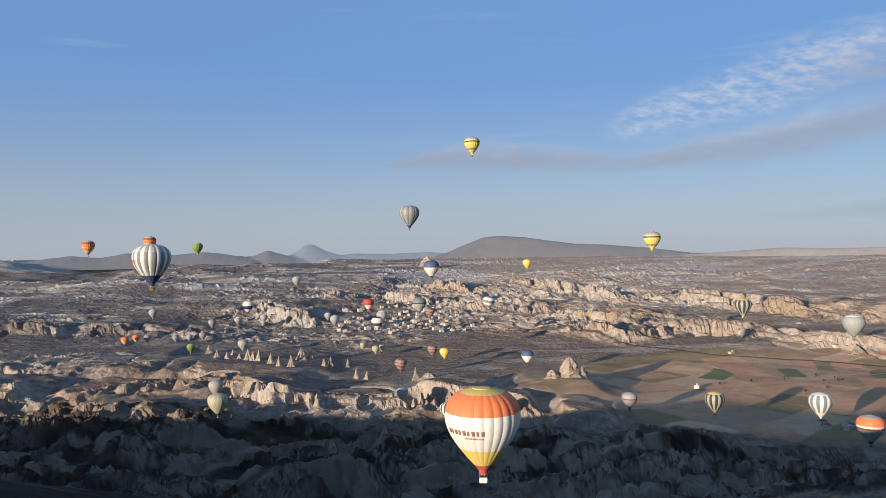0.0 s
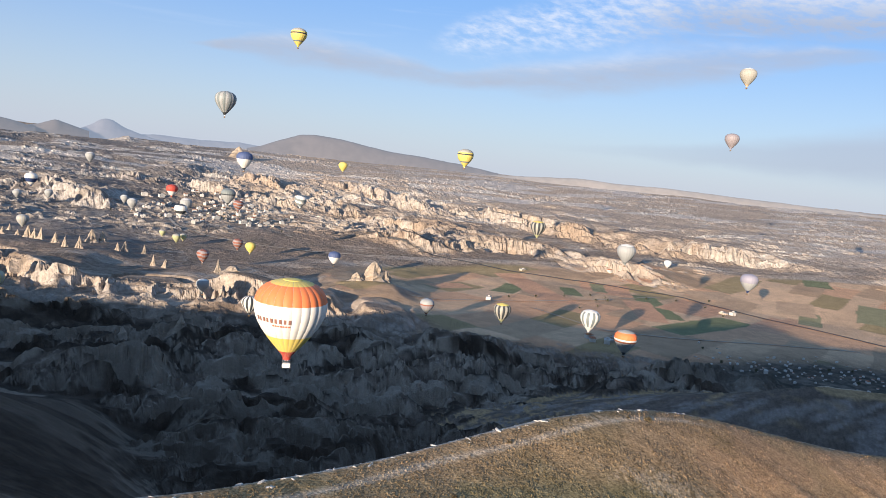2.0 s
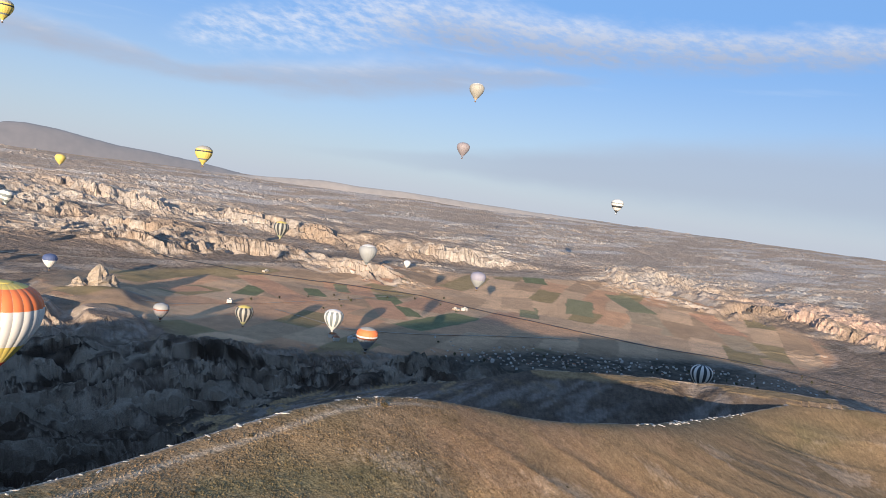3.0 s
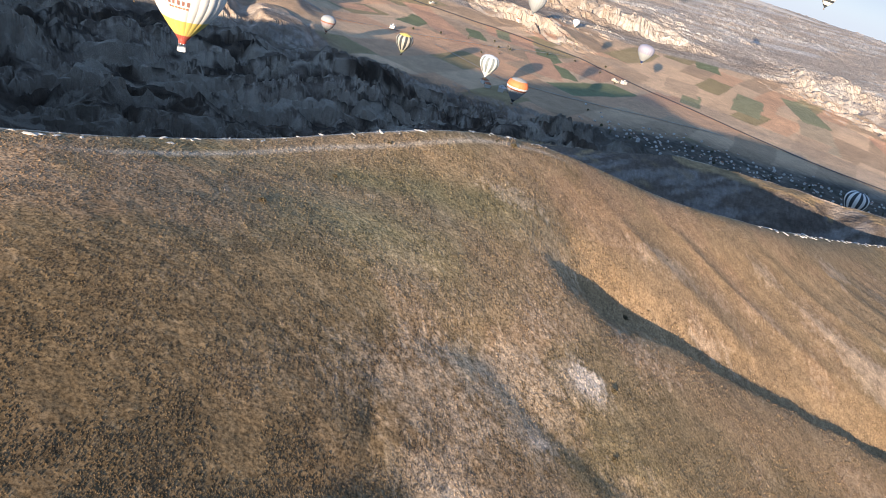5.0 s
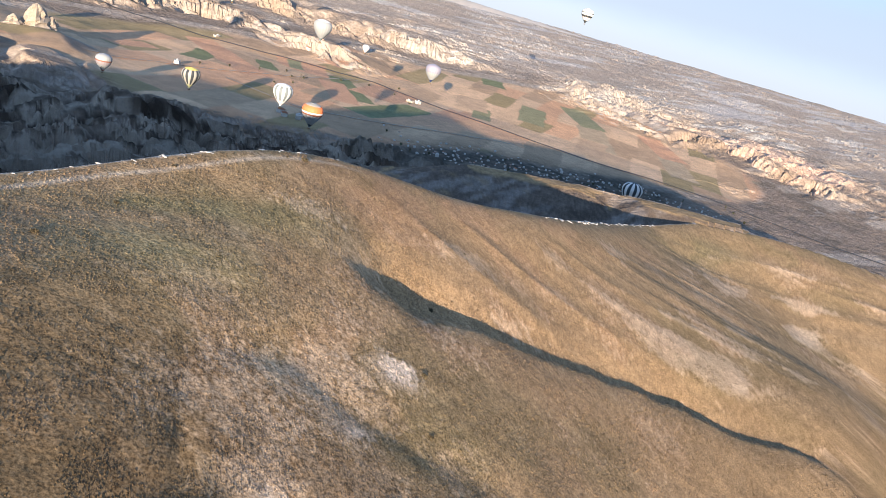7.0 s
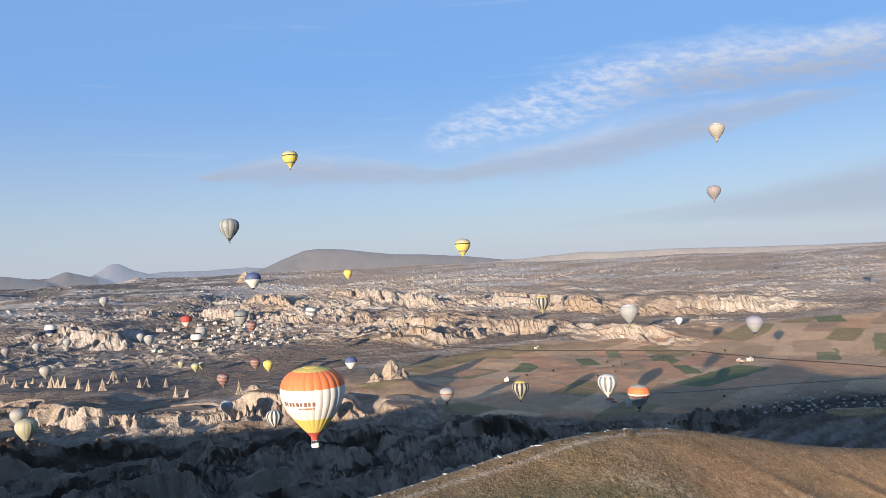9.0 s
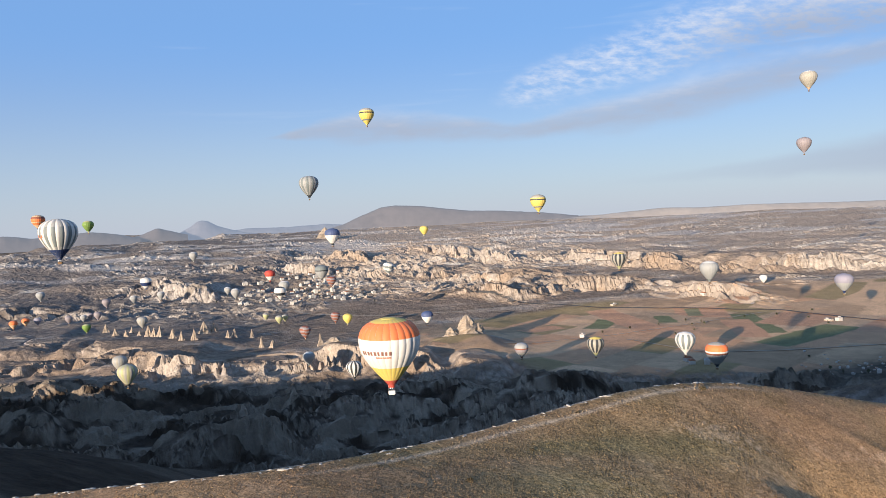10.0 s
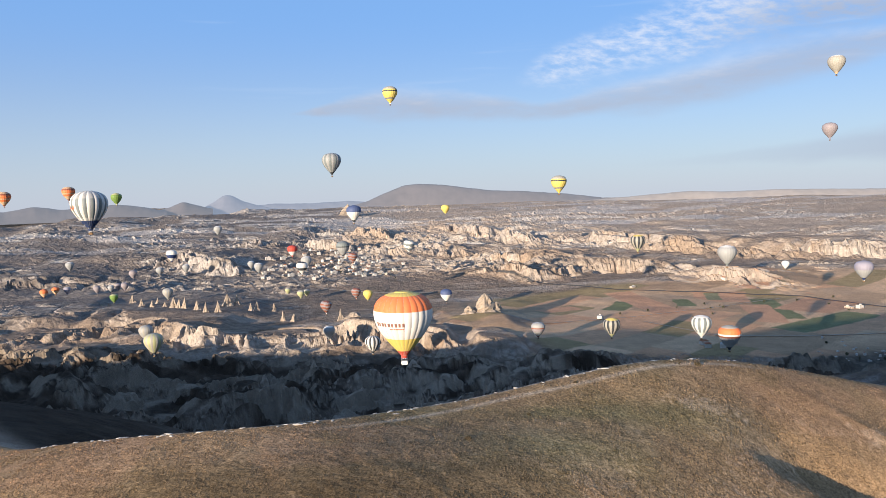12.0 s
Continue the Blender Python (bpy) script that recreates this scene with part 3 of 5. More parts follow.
    hcol = mixed(hcol, (0.48, 0.37, 0.25), stipple * 0.45)
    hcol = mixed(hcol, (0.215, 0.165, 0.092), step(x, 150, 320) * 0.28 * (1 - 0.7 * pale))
    # lower near slope darkened in colour, as it turns away from the sun
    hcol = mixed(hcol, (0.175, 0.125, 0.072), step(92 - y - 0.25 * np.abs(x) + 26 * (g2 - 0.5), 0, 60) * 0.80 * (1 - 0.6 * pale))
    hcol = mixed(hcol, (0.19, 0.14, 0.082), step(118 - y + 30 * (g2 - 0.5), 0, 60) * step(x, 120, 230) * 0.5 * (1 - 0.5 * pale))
    brown = step(bell(x, y, -45, 34, 82, 44) + 0.5 * (g2 - 0.5), 0.12, 0.95)
    hcol = mixed(hcol, (0.115, 0.085, 0.047), brown * 0.72)
    path = np.exp(-((m["d"] + 5.5 + 1.6 * (vnoise(x / 25, y / 25) - 0.5)) / 0.95) ** 2) * step(x, -30, 0) * (1 - step(x, 105, 125))
    hcol = mixed(hcol, (0.50, 0.42, 0.31), path * 0.9)
    hcol = mixed(hcol, (0.54, 0.49, 0.42), step(m["rim"] + 0.5 * (g3 - 0.5), 0.35, 0.7) * (x > -110) * 0.85)
    # spur: steep face darkened for the hill's shadow, flat top kept sunlit tan
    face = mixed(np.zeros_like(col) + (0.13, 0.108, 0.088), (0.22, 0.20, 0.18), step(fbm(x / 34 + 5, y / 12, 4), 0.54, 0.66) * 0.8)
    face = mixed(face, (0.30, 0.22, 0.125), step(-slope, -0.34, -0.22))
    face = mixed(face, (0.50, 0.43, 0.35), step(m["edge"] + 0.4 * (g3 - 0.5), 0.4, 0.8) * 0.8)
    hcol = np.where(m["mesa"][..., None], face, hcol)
    hcol = hcol * (0.52 + 0.40 * g3[..., None] + 0.44 * g4[..., None]) * (1.10, 1.02, 0.97)
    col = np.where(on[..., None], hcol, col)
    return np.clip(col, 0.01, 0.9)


# ---------------------------------------------------------------- the ground, one sheet
earth = shader("earth", rough=0.95, spread=0.22, grain=0.8, coarse=0.05, bump=0.2, attribute="soil")
en, el_ = earth.node_tree.nodes, earth.node_tree.links
en["Principled BSDF"].inputs["Specular IOR Level"].default_value = 0.04
stony, rocky, sharp = (en.new("ShaderNodeTexNoise") for _ in range(3))
place = next(n for n in en if n.type == "TEX_COORD")
for nd, sc, dt, ro in ((stony, 0.11, 7, 0.65), (rocky, 0.09, 6, 0.6), (sharp, 2.1, 4, 0.7)):
    nd.inputs["Scale"].default_value, nd.inputs["Detail"].default_value, nd.inputs["Roughness"].default_value = sc, dt, ro
    el_.new(place.outputs["Object"], nd.inputs["Vector"])
soil_at = next(n for n in en if n.type == "ATTRIBUTE")
fine_bump = next(n for n in en if n.type == "BUMP")
big_bump = en.new("ShaderNodeBump")
big_bump.inputs["Distance"].default_value = 5.0
el_.new(soil_at.outputs["Alpha"], big_bump.inputs["Strength"])
el_.new(rocky.outputs[0], big_bump.inputs["Height"])
el_.new(fine_bump.outputs[0], big_bump.inputs["Normal"])
base_in = en["Principled BSDF"].inputs["Base Color"]
toned = base_in.links[0].from_socket
el_.new(big_bump.outputs[0], en["Principled BSDF"].inputs["Normal"])
tone = en.new("ShaderNodeMapRange")
tone.inputs[1].default_value, tone.inputs[2].default_value, tone.inputs[3].default_value, tone.inputs[4].default_value = 0.36, 0.64, 0.74, 1.28
el_.new(stony.outputs[0], tone.inputs[0])
speckle = en.new("ShaderNodeVectorMath")
speckle.operation = "SCALE"
el_.new(toned, speckle.inputs[0]), el_.new(tone.outputs[0], speckle.inputs["Scale"])
blend = en.new("ShaderNodeMix")
blend.data_type = "RGBA"
el_.new(soil_at.outputs["Alpha"], blend.inputs[0]), el_.new(toned, blend.inputs[6]), el_.new(speckle.outputs[0], blend.inputs[7])
grit = en.new("ShaderNodeMapRange")
grit.inputs[1].default_value, grit.inputs[2].default_value, grit.inputs[3].default_value, grit.inputs[4].default_value = 0.36, 0.64, 0.48, 1.6
el_.new(sharp.outputs[0], grit.inputs[0])
gritty = en.new("ShaderNodeVectorMath")
gritty.operation = "SCALE"
el_.new(blend.outputs[2], gritty.inputs[0]), el_.new(grit.outputs[0], gritty.inputs["Scale"])
near_far = en.new("ShaderNodeMix")
near_far.data_type = "RGBA"
el_.new(soil_at.outputs["Alpha"], near_far.inputs[0]), el_.new(gritty.outputs[0], near_far.inputs[6]), el_.new(blend.outputs[2], near_far.inputs[7])
el_.new(near_far.outputs[2], base_in)
CENTRE = (-6.0, -38.0)
fine_az = np.arange(-40, 74, 0.118)
az = np.radians(np.concatenate([fine_az, np.arange(74, 320, 2.0)]))
steps = [(34, 90, 0.012), (90, 330, 0.0058), (330, 950, 0.0062), (950, 2600, 0.0036), (2600, 4985, 0.0062)]
rad = np.concatenate([[4, 10, 18, 26]] + [a * np.exp(np.arange(0, math.log(b / a), k)) for a, b, k in steps] + [[4985]])
AZ, RAD = np.meshgrid(az, rad)
gx, gy = CENTRE[0] + RAD * np.sin(AZ), CENTRE[1] + RAD * np.cos(AZ)
gz, masks = land(gx, gy)
pu = np.stack([np.gradient(a, axis=0) for a in (gx, gy, gz)], -1)
pv = np.stack([np.roll(a, -1, 1) - np.roll(a, 1, 1) for a in (gx, gy, gz)], -1)
nrm = np.cross(pu, pv)
slope = np.hypot(nrm[..., 0], nrm[..., 1]) / np.maximum(np.abs(nrm[..., 2]), 1e-6)
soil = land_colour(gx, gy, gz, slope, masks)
rows_n, cols_n = gx.shape
idx = np.arange(rows_n * cols_n).reshape(rows_n, cols_n)
nxt = np.roll(idx, -1, 1)
quads = np.stack([idx[:-1], nxt[:-1], nxt[1:], idx[1:]], -1).reshape(-1, 4)[:, ::-1]
me = array_mesh("ground", np.stack([gx, gy, gz], -1).reshape(-1, 3), quads)
attr = me.attributes.new("soil", "FLOAT_COLOR", "POINT")
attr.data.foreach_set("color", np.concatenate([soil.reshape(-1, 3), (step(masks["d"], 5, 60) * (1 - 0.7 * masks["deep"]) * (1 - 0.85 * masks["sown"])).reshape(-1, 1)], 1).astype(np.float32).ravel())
me.polygons.foreach_set("use_smooth", np.repeat(rad[:-1] < 330, cols_n))
me.materials.append(earth)
tagged(new("ground", me), "dry brown hill and eroded valley with pale tuff cliffs and ploughed fields", "ground", kind="structure")

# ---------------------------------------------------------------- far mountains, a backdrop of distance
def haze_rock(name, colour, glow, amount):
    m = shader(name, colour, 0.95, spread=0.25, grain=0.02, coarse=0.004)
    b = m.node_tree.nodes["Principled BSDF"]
    # bluish emission paints the haze that lies before the far rock
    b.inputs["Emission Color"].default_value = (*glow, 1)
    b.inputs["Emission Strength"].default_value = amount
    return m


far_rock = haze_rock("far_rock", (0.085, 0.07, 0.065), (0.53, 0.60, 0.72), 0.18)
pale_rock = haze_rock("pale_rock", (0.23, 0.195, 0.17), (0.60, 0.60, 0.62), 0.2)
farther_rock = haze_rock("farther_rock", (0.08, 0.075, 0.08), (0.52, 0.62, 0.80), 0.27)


def mountain(label, outline, dist, material, seed):
    """A ridge that stands on the horizon: outline of (bearing, degrees over eye level)."""
    lo, hi = outline[0][0], outline[-1][0]
    b = np.linspace(lo, hi, int((hi - lo) * 14) + 2)
    top = np.interp(b, [p[0] for p in outline], [p[1] for p in outline])
    pad = np.pad(top, 3, mode="edge")
    top = sum(pad[i:i + len(b)] for i in range(7)) / 7
    top = 250 + dist * np.tan(np.radians(top)) + 5 * (fbm(b * 1.5 + seed, b * 0 + seed, 4) - 0.5)
    depth = np.linspace(-1, 1, 15)
    B, D = np.meshgrid(np.radians(b), depth)
    R = dist + 150 * D
    foot = 195.0
    Z = foot - 25 + (np.tile(top, (15, 1)) - foot + 25) * (1 - np.abs(D) ** 1.4)
    X, Y = R * np.sin(B), R * np.cos(B)
    Z = Z + 16 * (ridged(X / 110, Y / 110, 3) - 0.6) * (1 - np.abs(D)) * step(np.abs(D), 0.0, 0.3)
    ii = np.arange(X.size).reshape(X.shape)
    f = np.stack([ii[:-1, :-1], ii[:-1, 1:], ii[1:, 1:], ii[1:, :-1]], -1).reshape(-1, 4)[:, ::-1]
    me = array_mesh("mountain", np.stack([X, Y, Z], -1).reshape(-1, 3), f)
    me.polygons.foreach_set("use_smooth", np.ones(len(me.polygons), dtype=bool))
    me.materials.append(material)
    return tagged(new("mountain", me), label, "mountain", kind="structure")


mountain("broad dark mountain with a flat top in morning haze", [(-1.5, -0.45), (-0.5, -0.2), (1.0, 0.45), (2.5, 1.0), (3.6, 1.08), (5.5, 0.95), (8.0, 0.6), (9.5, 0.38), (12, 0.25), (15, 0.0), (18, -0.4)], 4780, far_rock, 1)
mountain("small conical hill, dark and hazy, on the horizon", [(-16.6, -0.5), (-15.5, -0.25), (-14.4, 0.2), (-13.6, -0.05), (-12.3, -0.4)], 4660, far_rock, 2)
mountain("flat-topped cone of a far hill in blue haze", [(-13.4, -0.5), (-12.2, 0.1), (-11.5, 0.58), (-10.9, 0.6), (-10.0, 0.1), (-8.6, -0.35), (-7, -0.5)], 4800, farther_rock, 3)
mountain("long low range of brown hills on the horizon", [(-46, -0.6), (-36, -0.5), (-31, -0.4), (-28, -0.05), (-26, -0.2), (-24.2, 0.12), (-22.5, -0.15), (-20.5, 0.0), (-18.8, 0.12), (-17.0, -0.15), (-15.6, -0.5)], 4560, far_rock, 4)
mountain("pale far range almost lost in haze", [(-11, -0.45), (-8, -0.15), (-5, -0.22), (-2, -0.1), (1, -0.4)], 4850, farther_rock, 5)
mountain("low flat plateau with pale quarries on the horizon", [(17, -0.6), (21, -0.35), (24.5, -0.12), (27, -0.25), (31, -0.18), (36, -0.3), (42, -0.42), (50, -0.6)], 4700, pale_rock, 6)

# ---------------------------------------------------------------- balloons
CLOTH = {}
COLOURS = dict(white=(0.72, 0.69, 0.64), cream=(0.38, 0.36, 0.31), pale=(0.34, 0.345, 0.34), yellow=(0.72, 0.56, 0.15), orange=(0.78, 0.21, 0.08), red=(0.48, 0.075, 0.055),
               green=(0.17, 0.27, 0.07), olive=(0.42, 0.42, 0.23), navy=(0.03, 0.05, 0.13), blue=(0.08, 0.11, 0.22), dark=(0.05, 0.055, 0.06), grey=(0.20, 0.225, 0.225),
               pink=(0.29, 0.255, 0.265), lilac=(0.30, 0.285, 0.34), brown=(0.27, 0.10, 0.065), peach=(0.62, 0.42, 0.26))


def cloth(name):
    if name not in CLOTH:
        CLOTH[name] = shader(name + "_nylon", COLOURS[name], 0.55, spread=0.07, grain=0.9, coarse=0.15)
    return CLOTH[name]


wicker = shader("wicker", (0.20, 0.12, 0.06), 0.85, spread=0.3, grain=6, bump=0.02)
steel = shader("burner_steel", (0.35, 0.35, 0.36), 0.35, metal=1.0, spread=0.1, grain=4)
canvas = shader("white_canvas", (0.75, 0.72, 0.66), 0.8, spread=0.1, grain=3)
ink = shader("dark_print", (0.26, 0.13, 0.10), 0.7, spread=0.08, grain=2)
rust_ink = shader("rust_print", (0.50, 0.16, 0.08), 0.7, spread=0.08, grain=2)

# half-profile of an envelope one unit wide, from mouth to crown: height over the basket's floor, radius
PROFILE = [(0.165, 0.062), (0.20, 0.085), (0.26, 0.135), (0.34, 0.205), (0.42, 0.268), (0.50, 0.328), (0.58, 0.382), (0.66, 0.428), (0.74, 0.464),
           (0.82, 0.488), (0.90, 0.499), (0.98, 0.495), (1.06, 0.473), (1.13, 0.430), (1.185, 0.370), (1.225, 0.300), (1.255, 0.210), (1.275, 0.11)]
Z0, Z1 = PROFILE[0][0], PROFILE[-1][0]


def ring_z(h):
    return (h - Z0) / (Z1 - Z0)


def gore_mesh(bm, k, n, size, pick, bulge=0.35, across=4):
    """One cloth gore between two load tapes, bulging between them."""
    a0, a1 = 2 * math.pi * k / n, 2 * math.pi * (k + 1) / n
    grid = []
    for h, r in PROFILE:
        line = []
        for j in range(across + 1):
            s = j / across
            a = a0 + (a1 - a0) * s
            out_by = r + bulge * r * (math.pi / n) * math.sin(math.pi * s) * min(1, r * 3)
            line.append(bm.verts.new((size * out_by * math.cos(a), size * out_by * math.sin(a), size * h)))
        grid.append(line)
    for i, (lo, hi) in enumerate(zip(grid, grid[1:])):
        mid = ring_z((PROFILE[i][0] + PROFILE[i + 1][0]) / 2)
        for j in range(across):
            f = bm.faces.new((lo[j], lo[j + 1], hi[j + 1], hi[j]))
            f.material_index, f.smooth = pick(k, mid), True


def basket_parts(thing, size, near=False, panel=None):
    w = size * 0.052
    bm = bmesh.new()
    bmesh.ops.create_cube(bm, size=1, matrix=Matrix.Translation((0, 0, size * 0.035)) @ Matrix.Diagonal((w * 2.2, w * 1.5, size * 0.066, 1)))
    bmesh.ops.bevel(bm, geom=bm.edges[:], offset=w * 0.18, segments=2, affect="EDGES")
    basket = part("basket", bm, panel or wicker, thing)
    bm = bmesh.new()
    for sx in (-1, 1):
        bmesh.ops.create_cone(bm, cap_ends=True, segments=8, radius1=w * 0.22, radius2=w * 0.16, depth=size * 0.03,
                              matrix=Matrix.Translation((sx * w * 0.35, 0, size * 0.115)))
    bmesh.ops.create_cube(bm, size=1, matrix=Matrix.Translation((0, 0, size * 0.1)) @ Matrix.Diagonal((w * 1.9, w * 1.3, size * 0.006, 1)))
    part("burner", bm, steel, thing)
    for sx in (-1, 1):
        for sy in (-1, 1):
            a, b = Vector((sx * w, sy * w * 0.65, size * 0.066)), Vector((sx * w * 0.95, sy * w * 0.7, size * 0.17))
            bm = bmesh.new()
            bmesh.ops.create_cone(bm, cap_ends=True, segments=5, radius1=size * 0.0022, radius2=size * 0.0022, depth=(b - a).length,
                                  matrix=Matrix.Translation((a + b) / 2) @ (b - a).to_track_quat("Z", "Y").to_matrix().to_4x4())
            part("suspension_cable", bm, steel, thing)
    return basket


def crown_part(thing, size, material):
    bm = bmesh.new()
    h, r = PROFILE[-1]
    bmesh.ops.create_uvsphere(bm, u_segments=20, v_segments=8, radius=1, matrix=Matrix.Translation((0, 0, size * (h - 0.004))) @ Matrix.Diagonal((size * r * 1.25, size * r * 1.25, size * 0.014, 1)))
    for f in bm.faces:
        f.smooth = True
    part("crown_vent", bm, material, thing)


def skirt_part(thing, size, material):
    bm = bmesh.new()
    h, r = PROFILE[0]
    bmesh.ops.create_cone(bm, cap_ends=False, segments=20, radius1=size * 0.055, radius2=size * r, depth=size * 0.045, matrix=Matrix.Translation((0, 0, size * (h - 0.0225))))
    for f in bm.faces:
        f.smooth = True
    sk = part("skirt", bm, material, thing)
    return sk


def bands(*pairs):
    """Colour by height: (upper share, colour) from the mouth up."""
    names = [c for _, c in pairs]
    return names, lambda k, s: next((i for i, (u, _) in enumerate(pairs) if s <= u), len(pairs) - 1)


def stripes(a, b, every=1, low=None, low_to=0.0, top=None, top_from=2.0):
    names = [a, b] + [c for c in (low or a, top or a)]
    return names, lambda k, s: 2 if s < low_to else 3 if s > top_from else (k // every) % 2


def spiral(a, b, turns, gores):
    return [a, b], lambda k, s: int(s * turns + 2.0 * k / gores + 0.01) % 2


STYLES = {
    "orange_bands": (bands((0.12, "brown"), (0.30, "peach"), (0.42, "orange"), (0.52, "peach"), (0.74, "orange"), (0.84, "brown"), (1, "peach")), "orange and peach banded hot-air balloon drifting over hazy hills"),
    "green_plain": (bands((0.10, "olive"), (0.86, "green"), (1, "olive")), "bright green hot-air balloon in low sunlight"),
    "olive_plain": (bands((0.2, "olive"), (0.8, "olive"), (1, "cream")), "dull yellow-green hot-air balloon low over the plain"),
    "grey_stripes": (stripes("pale", "grey", 1, "dark", 0.10), "grey and white striped hot-air balloon high in the sky"),
    "yellow_plain": (bands((0.10, "olive"), (0.9, "yellow"), (1, "yellow")), "plain yellow hot-air balloon over the valley"),
    "yellow_bands": (bands((0.26, "yellow"), (0.29, "grey"), (0.66, "yellow"), (0.70, "dark"), (0.80, "yellow"), (0.82, "grey"), (1, "cream")), "yellow hot-air balloon with dark bands high in the sky"),
    "blue_top": (bands((0.12, "dark"), (0.56, "white"), (0.62, "lilac"), (1, "blue")), "white hot-air balloon with a deep blue top"),
    "pale_plain": (bands((0.10, "grey"), (0.9, "pale"), (1, "white")), "pale grey-white hot-air balloon low over the valley"),
    "white_plain": (bands((0.10, "pale"), (0.9, "white"), (1, "white")), "small white hot-air balloon near the fields"),
    "cream_plain": (bands((0.08, "peach"), (0.9, "cream"), (1, "white")), "cream hot-air balloon high over the far plateau"),
    "pink_plain": (bands((0.10, "lilac"), (0.9, "pink"), (1, "pink")), "faded pink hot-air balloon in morning haze"),
    "lilac_plain": (bands((0.10, "navy"), (0.9, "lilac"), (1, "pale")), "lilac-grey hot-air balloon low over shaded cliffs"),
    "orange_plain": (bands((0.10, "brown"), (0.5, "peach"), (1, "orange")), "dusty orange hot-air balloon low over the cliffs"),
    "navy_band": (bands((0.12, "navy"), (0.32, "white"), (0.56, "navy"), (1, "white")), "white hot-air balloon with a navy band"),
    "red_top": (bands((0.10, "red"), (0.48, "white"), (1, "red")), "white hot-air balloon with a red top over the town"),
    "dark_top": (bands((0.10, "dark"), (0.60, "pale"), (0.66, "dark"), (1, "grey")), "pale hot-air balloon with a dark grey top"),
    "dark_band": (bands((0.30, "white"), (0.55, "dark"), (0.9, "white"), (1, "dark")), "white hot-air balloon with a dark middle band"),
    "red_spiral": (spiral("brown", "pink", 7, 20), "hot-air balloon with dark red and pink spiral stripes"),
    "dark_spiral": (spiral("grey", "white", 5, 20), "white hot-air balloon with slanting dark stripes"),
    "pale_stripes": (stripes("cream", "pale", 1), "pale hot-air balloon with faint stripes over the cliffs"),
    "cream_stripes": (stripes("cream", "olive", 1, "dark", 0.1), "cream and olive striped hot-air balloon over the shaded valley"),
    "dark_ribs": (stripes("dark", "white", 1, "dark", 0.12), "dark hot-air balloon with white ribs in the shade"),
    "dark_stripes": (stripes("dark", "cream", 1, "olive", 0.18, "yellow", 0.93), "black and cream striped hot-air balloon over the plain"),
    "white_stripes": (stripes("white", "grey", 1, "white", 0.2, "white", 0.9), "white hot-air balloon with slim dark stripes"),
    "orange_top": (bands((0.10, "dark"), (0.52, "pale"), (0.60, "brown"), (0.64, "white"), (0.90, "orange"), (1, "cream")), "white hot-air balloon with an orange top above the shaded village"),
    "pink_band": (bands((0.12, "brown"), (0.38, "pale"), (0.56, "pink"), (0.64, "brown"), (1, "pale")), "white hot-air balloon with a pink zigzag band"),
    "lilac_top": (bands((0.10, "navy"), (0.5, "pale"), (1, "lilac")), "pale hot-air balloon with a lilac top over green fields"),
    "zigzag": (bands((0.16, "dark"), (0.36, "white"), (0.54, "dark"), (0.66, "white"), (0.74, "grey"), (1, "white")), "white hot-air balloon with a dark wavy band"),
    "navy_stripes": (stripes("white", "grey", 1, "navy", 0.24), "large white and grey striped balloon with a navy base"),
}
MADE = {}


def balloon(style, x, y, z, size):
    (names, pick), label = STYLES[style]
    spin = random.uniform(0, 360)
    if style in MADE:
        first, first_size = MADE[style]
        ob = copy_thing(first, pose(x, y, z, 0, 0, spin))
        ob.scale = (size / first_size,) * 3
        return ob
    thing = empty("hot_air_balloon", pose(x, y, z, 0, 0, spin))
    tagged(thing, label, "balloon", "balloons over the valley")
    n = 20
    bm = bmesh.new()
    for k in range(n):
        gore_mesh(bm, k, n, size, pick, 0.25, 3)
    bmesh.ops.remove_doubles(bm, verts=bm.verts[:], dist=0.01)
    part("envelope", bm, [cloth(c) for c in names], thing)
    crown_part(thing, size, cloth(names[pick(0, 0.97)]))
    skirt_part(thing, size, cloth(names[pick(0, 0.02)]))
    basket_parts(thing, size)
    MADE[style] = (thing, size)
    return thing


def big_balloon(label, x, y, z, size, spin, n, patterns, trim, panel):
    """A balloon near enough to tell its gores apart: each gore is a piece of its own."""
    thing = empty("hot_air_balloon", pose(x, y, z, 0, 0, spin))
    tagged(thing, label, "balloon", "balloons over the valley")
    env = part("envelope", bmesh.new(), cloth("white"), thing)
    meshes = []
    for names, pick in patterns:
        bm = bmesh.new()
        gore_mesh(bm, 0, n, size, pick, 0.21, 6)
        g = part("gore", bm, [cloth(c) for c in names], env)
        meshes.append(g.data)
        scene.collection.objects.unlink(g)
        bpy.data.objects.remove(g)
    for k in range(n):
        g = new("gore", meshes[k % len(meshes)])
        g.parent = env
        g.matrix_basis = pose(0, 0, 0, 0, 0, 360 * k / n)
    bm, last = bmesh.new(), None
    for h, r in PROFILE:   # a load tape between two gores, then its copies
        pair = [bm.verts.new((size * (r + 0.0008), side * size * 0.0012, size * h)) for side in (-1, 1)]
        if last:
            bm.faces.new((last[0], last[1], pair[1], pair[0]))
        last = pair
    tape = part("load_tape", bm, cloth("cream"), thing)
    for k in range(1, n):
        t = new("load_tape", tape.data)
        t.parent = thing
        t.matrix_basis = pose(0, 0, 0, 0, 0, 360 * k / n)
    crown_part(thing, size, trim[1])
    skirt_part(thing, size, trim[0])
    basket_parts(thing, size, True, panel)
    return thing


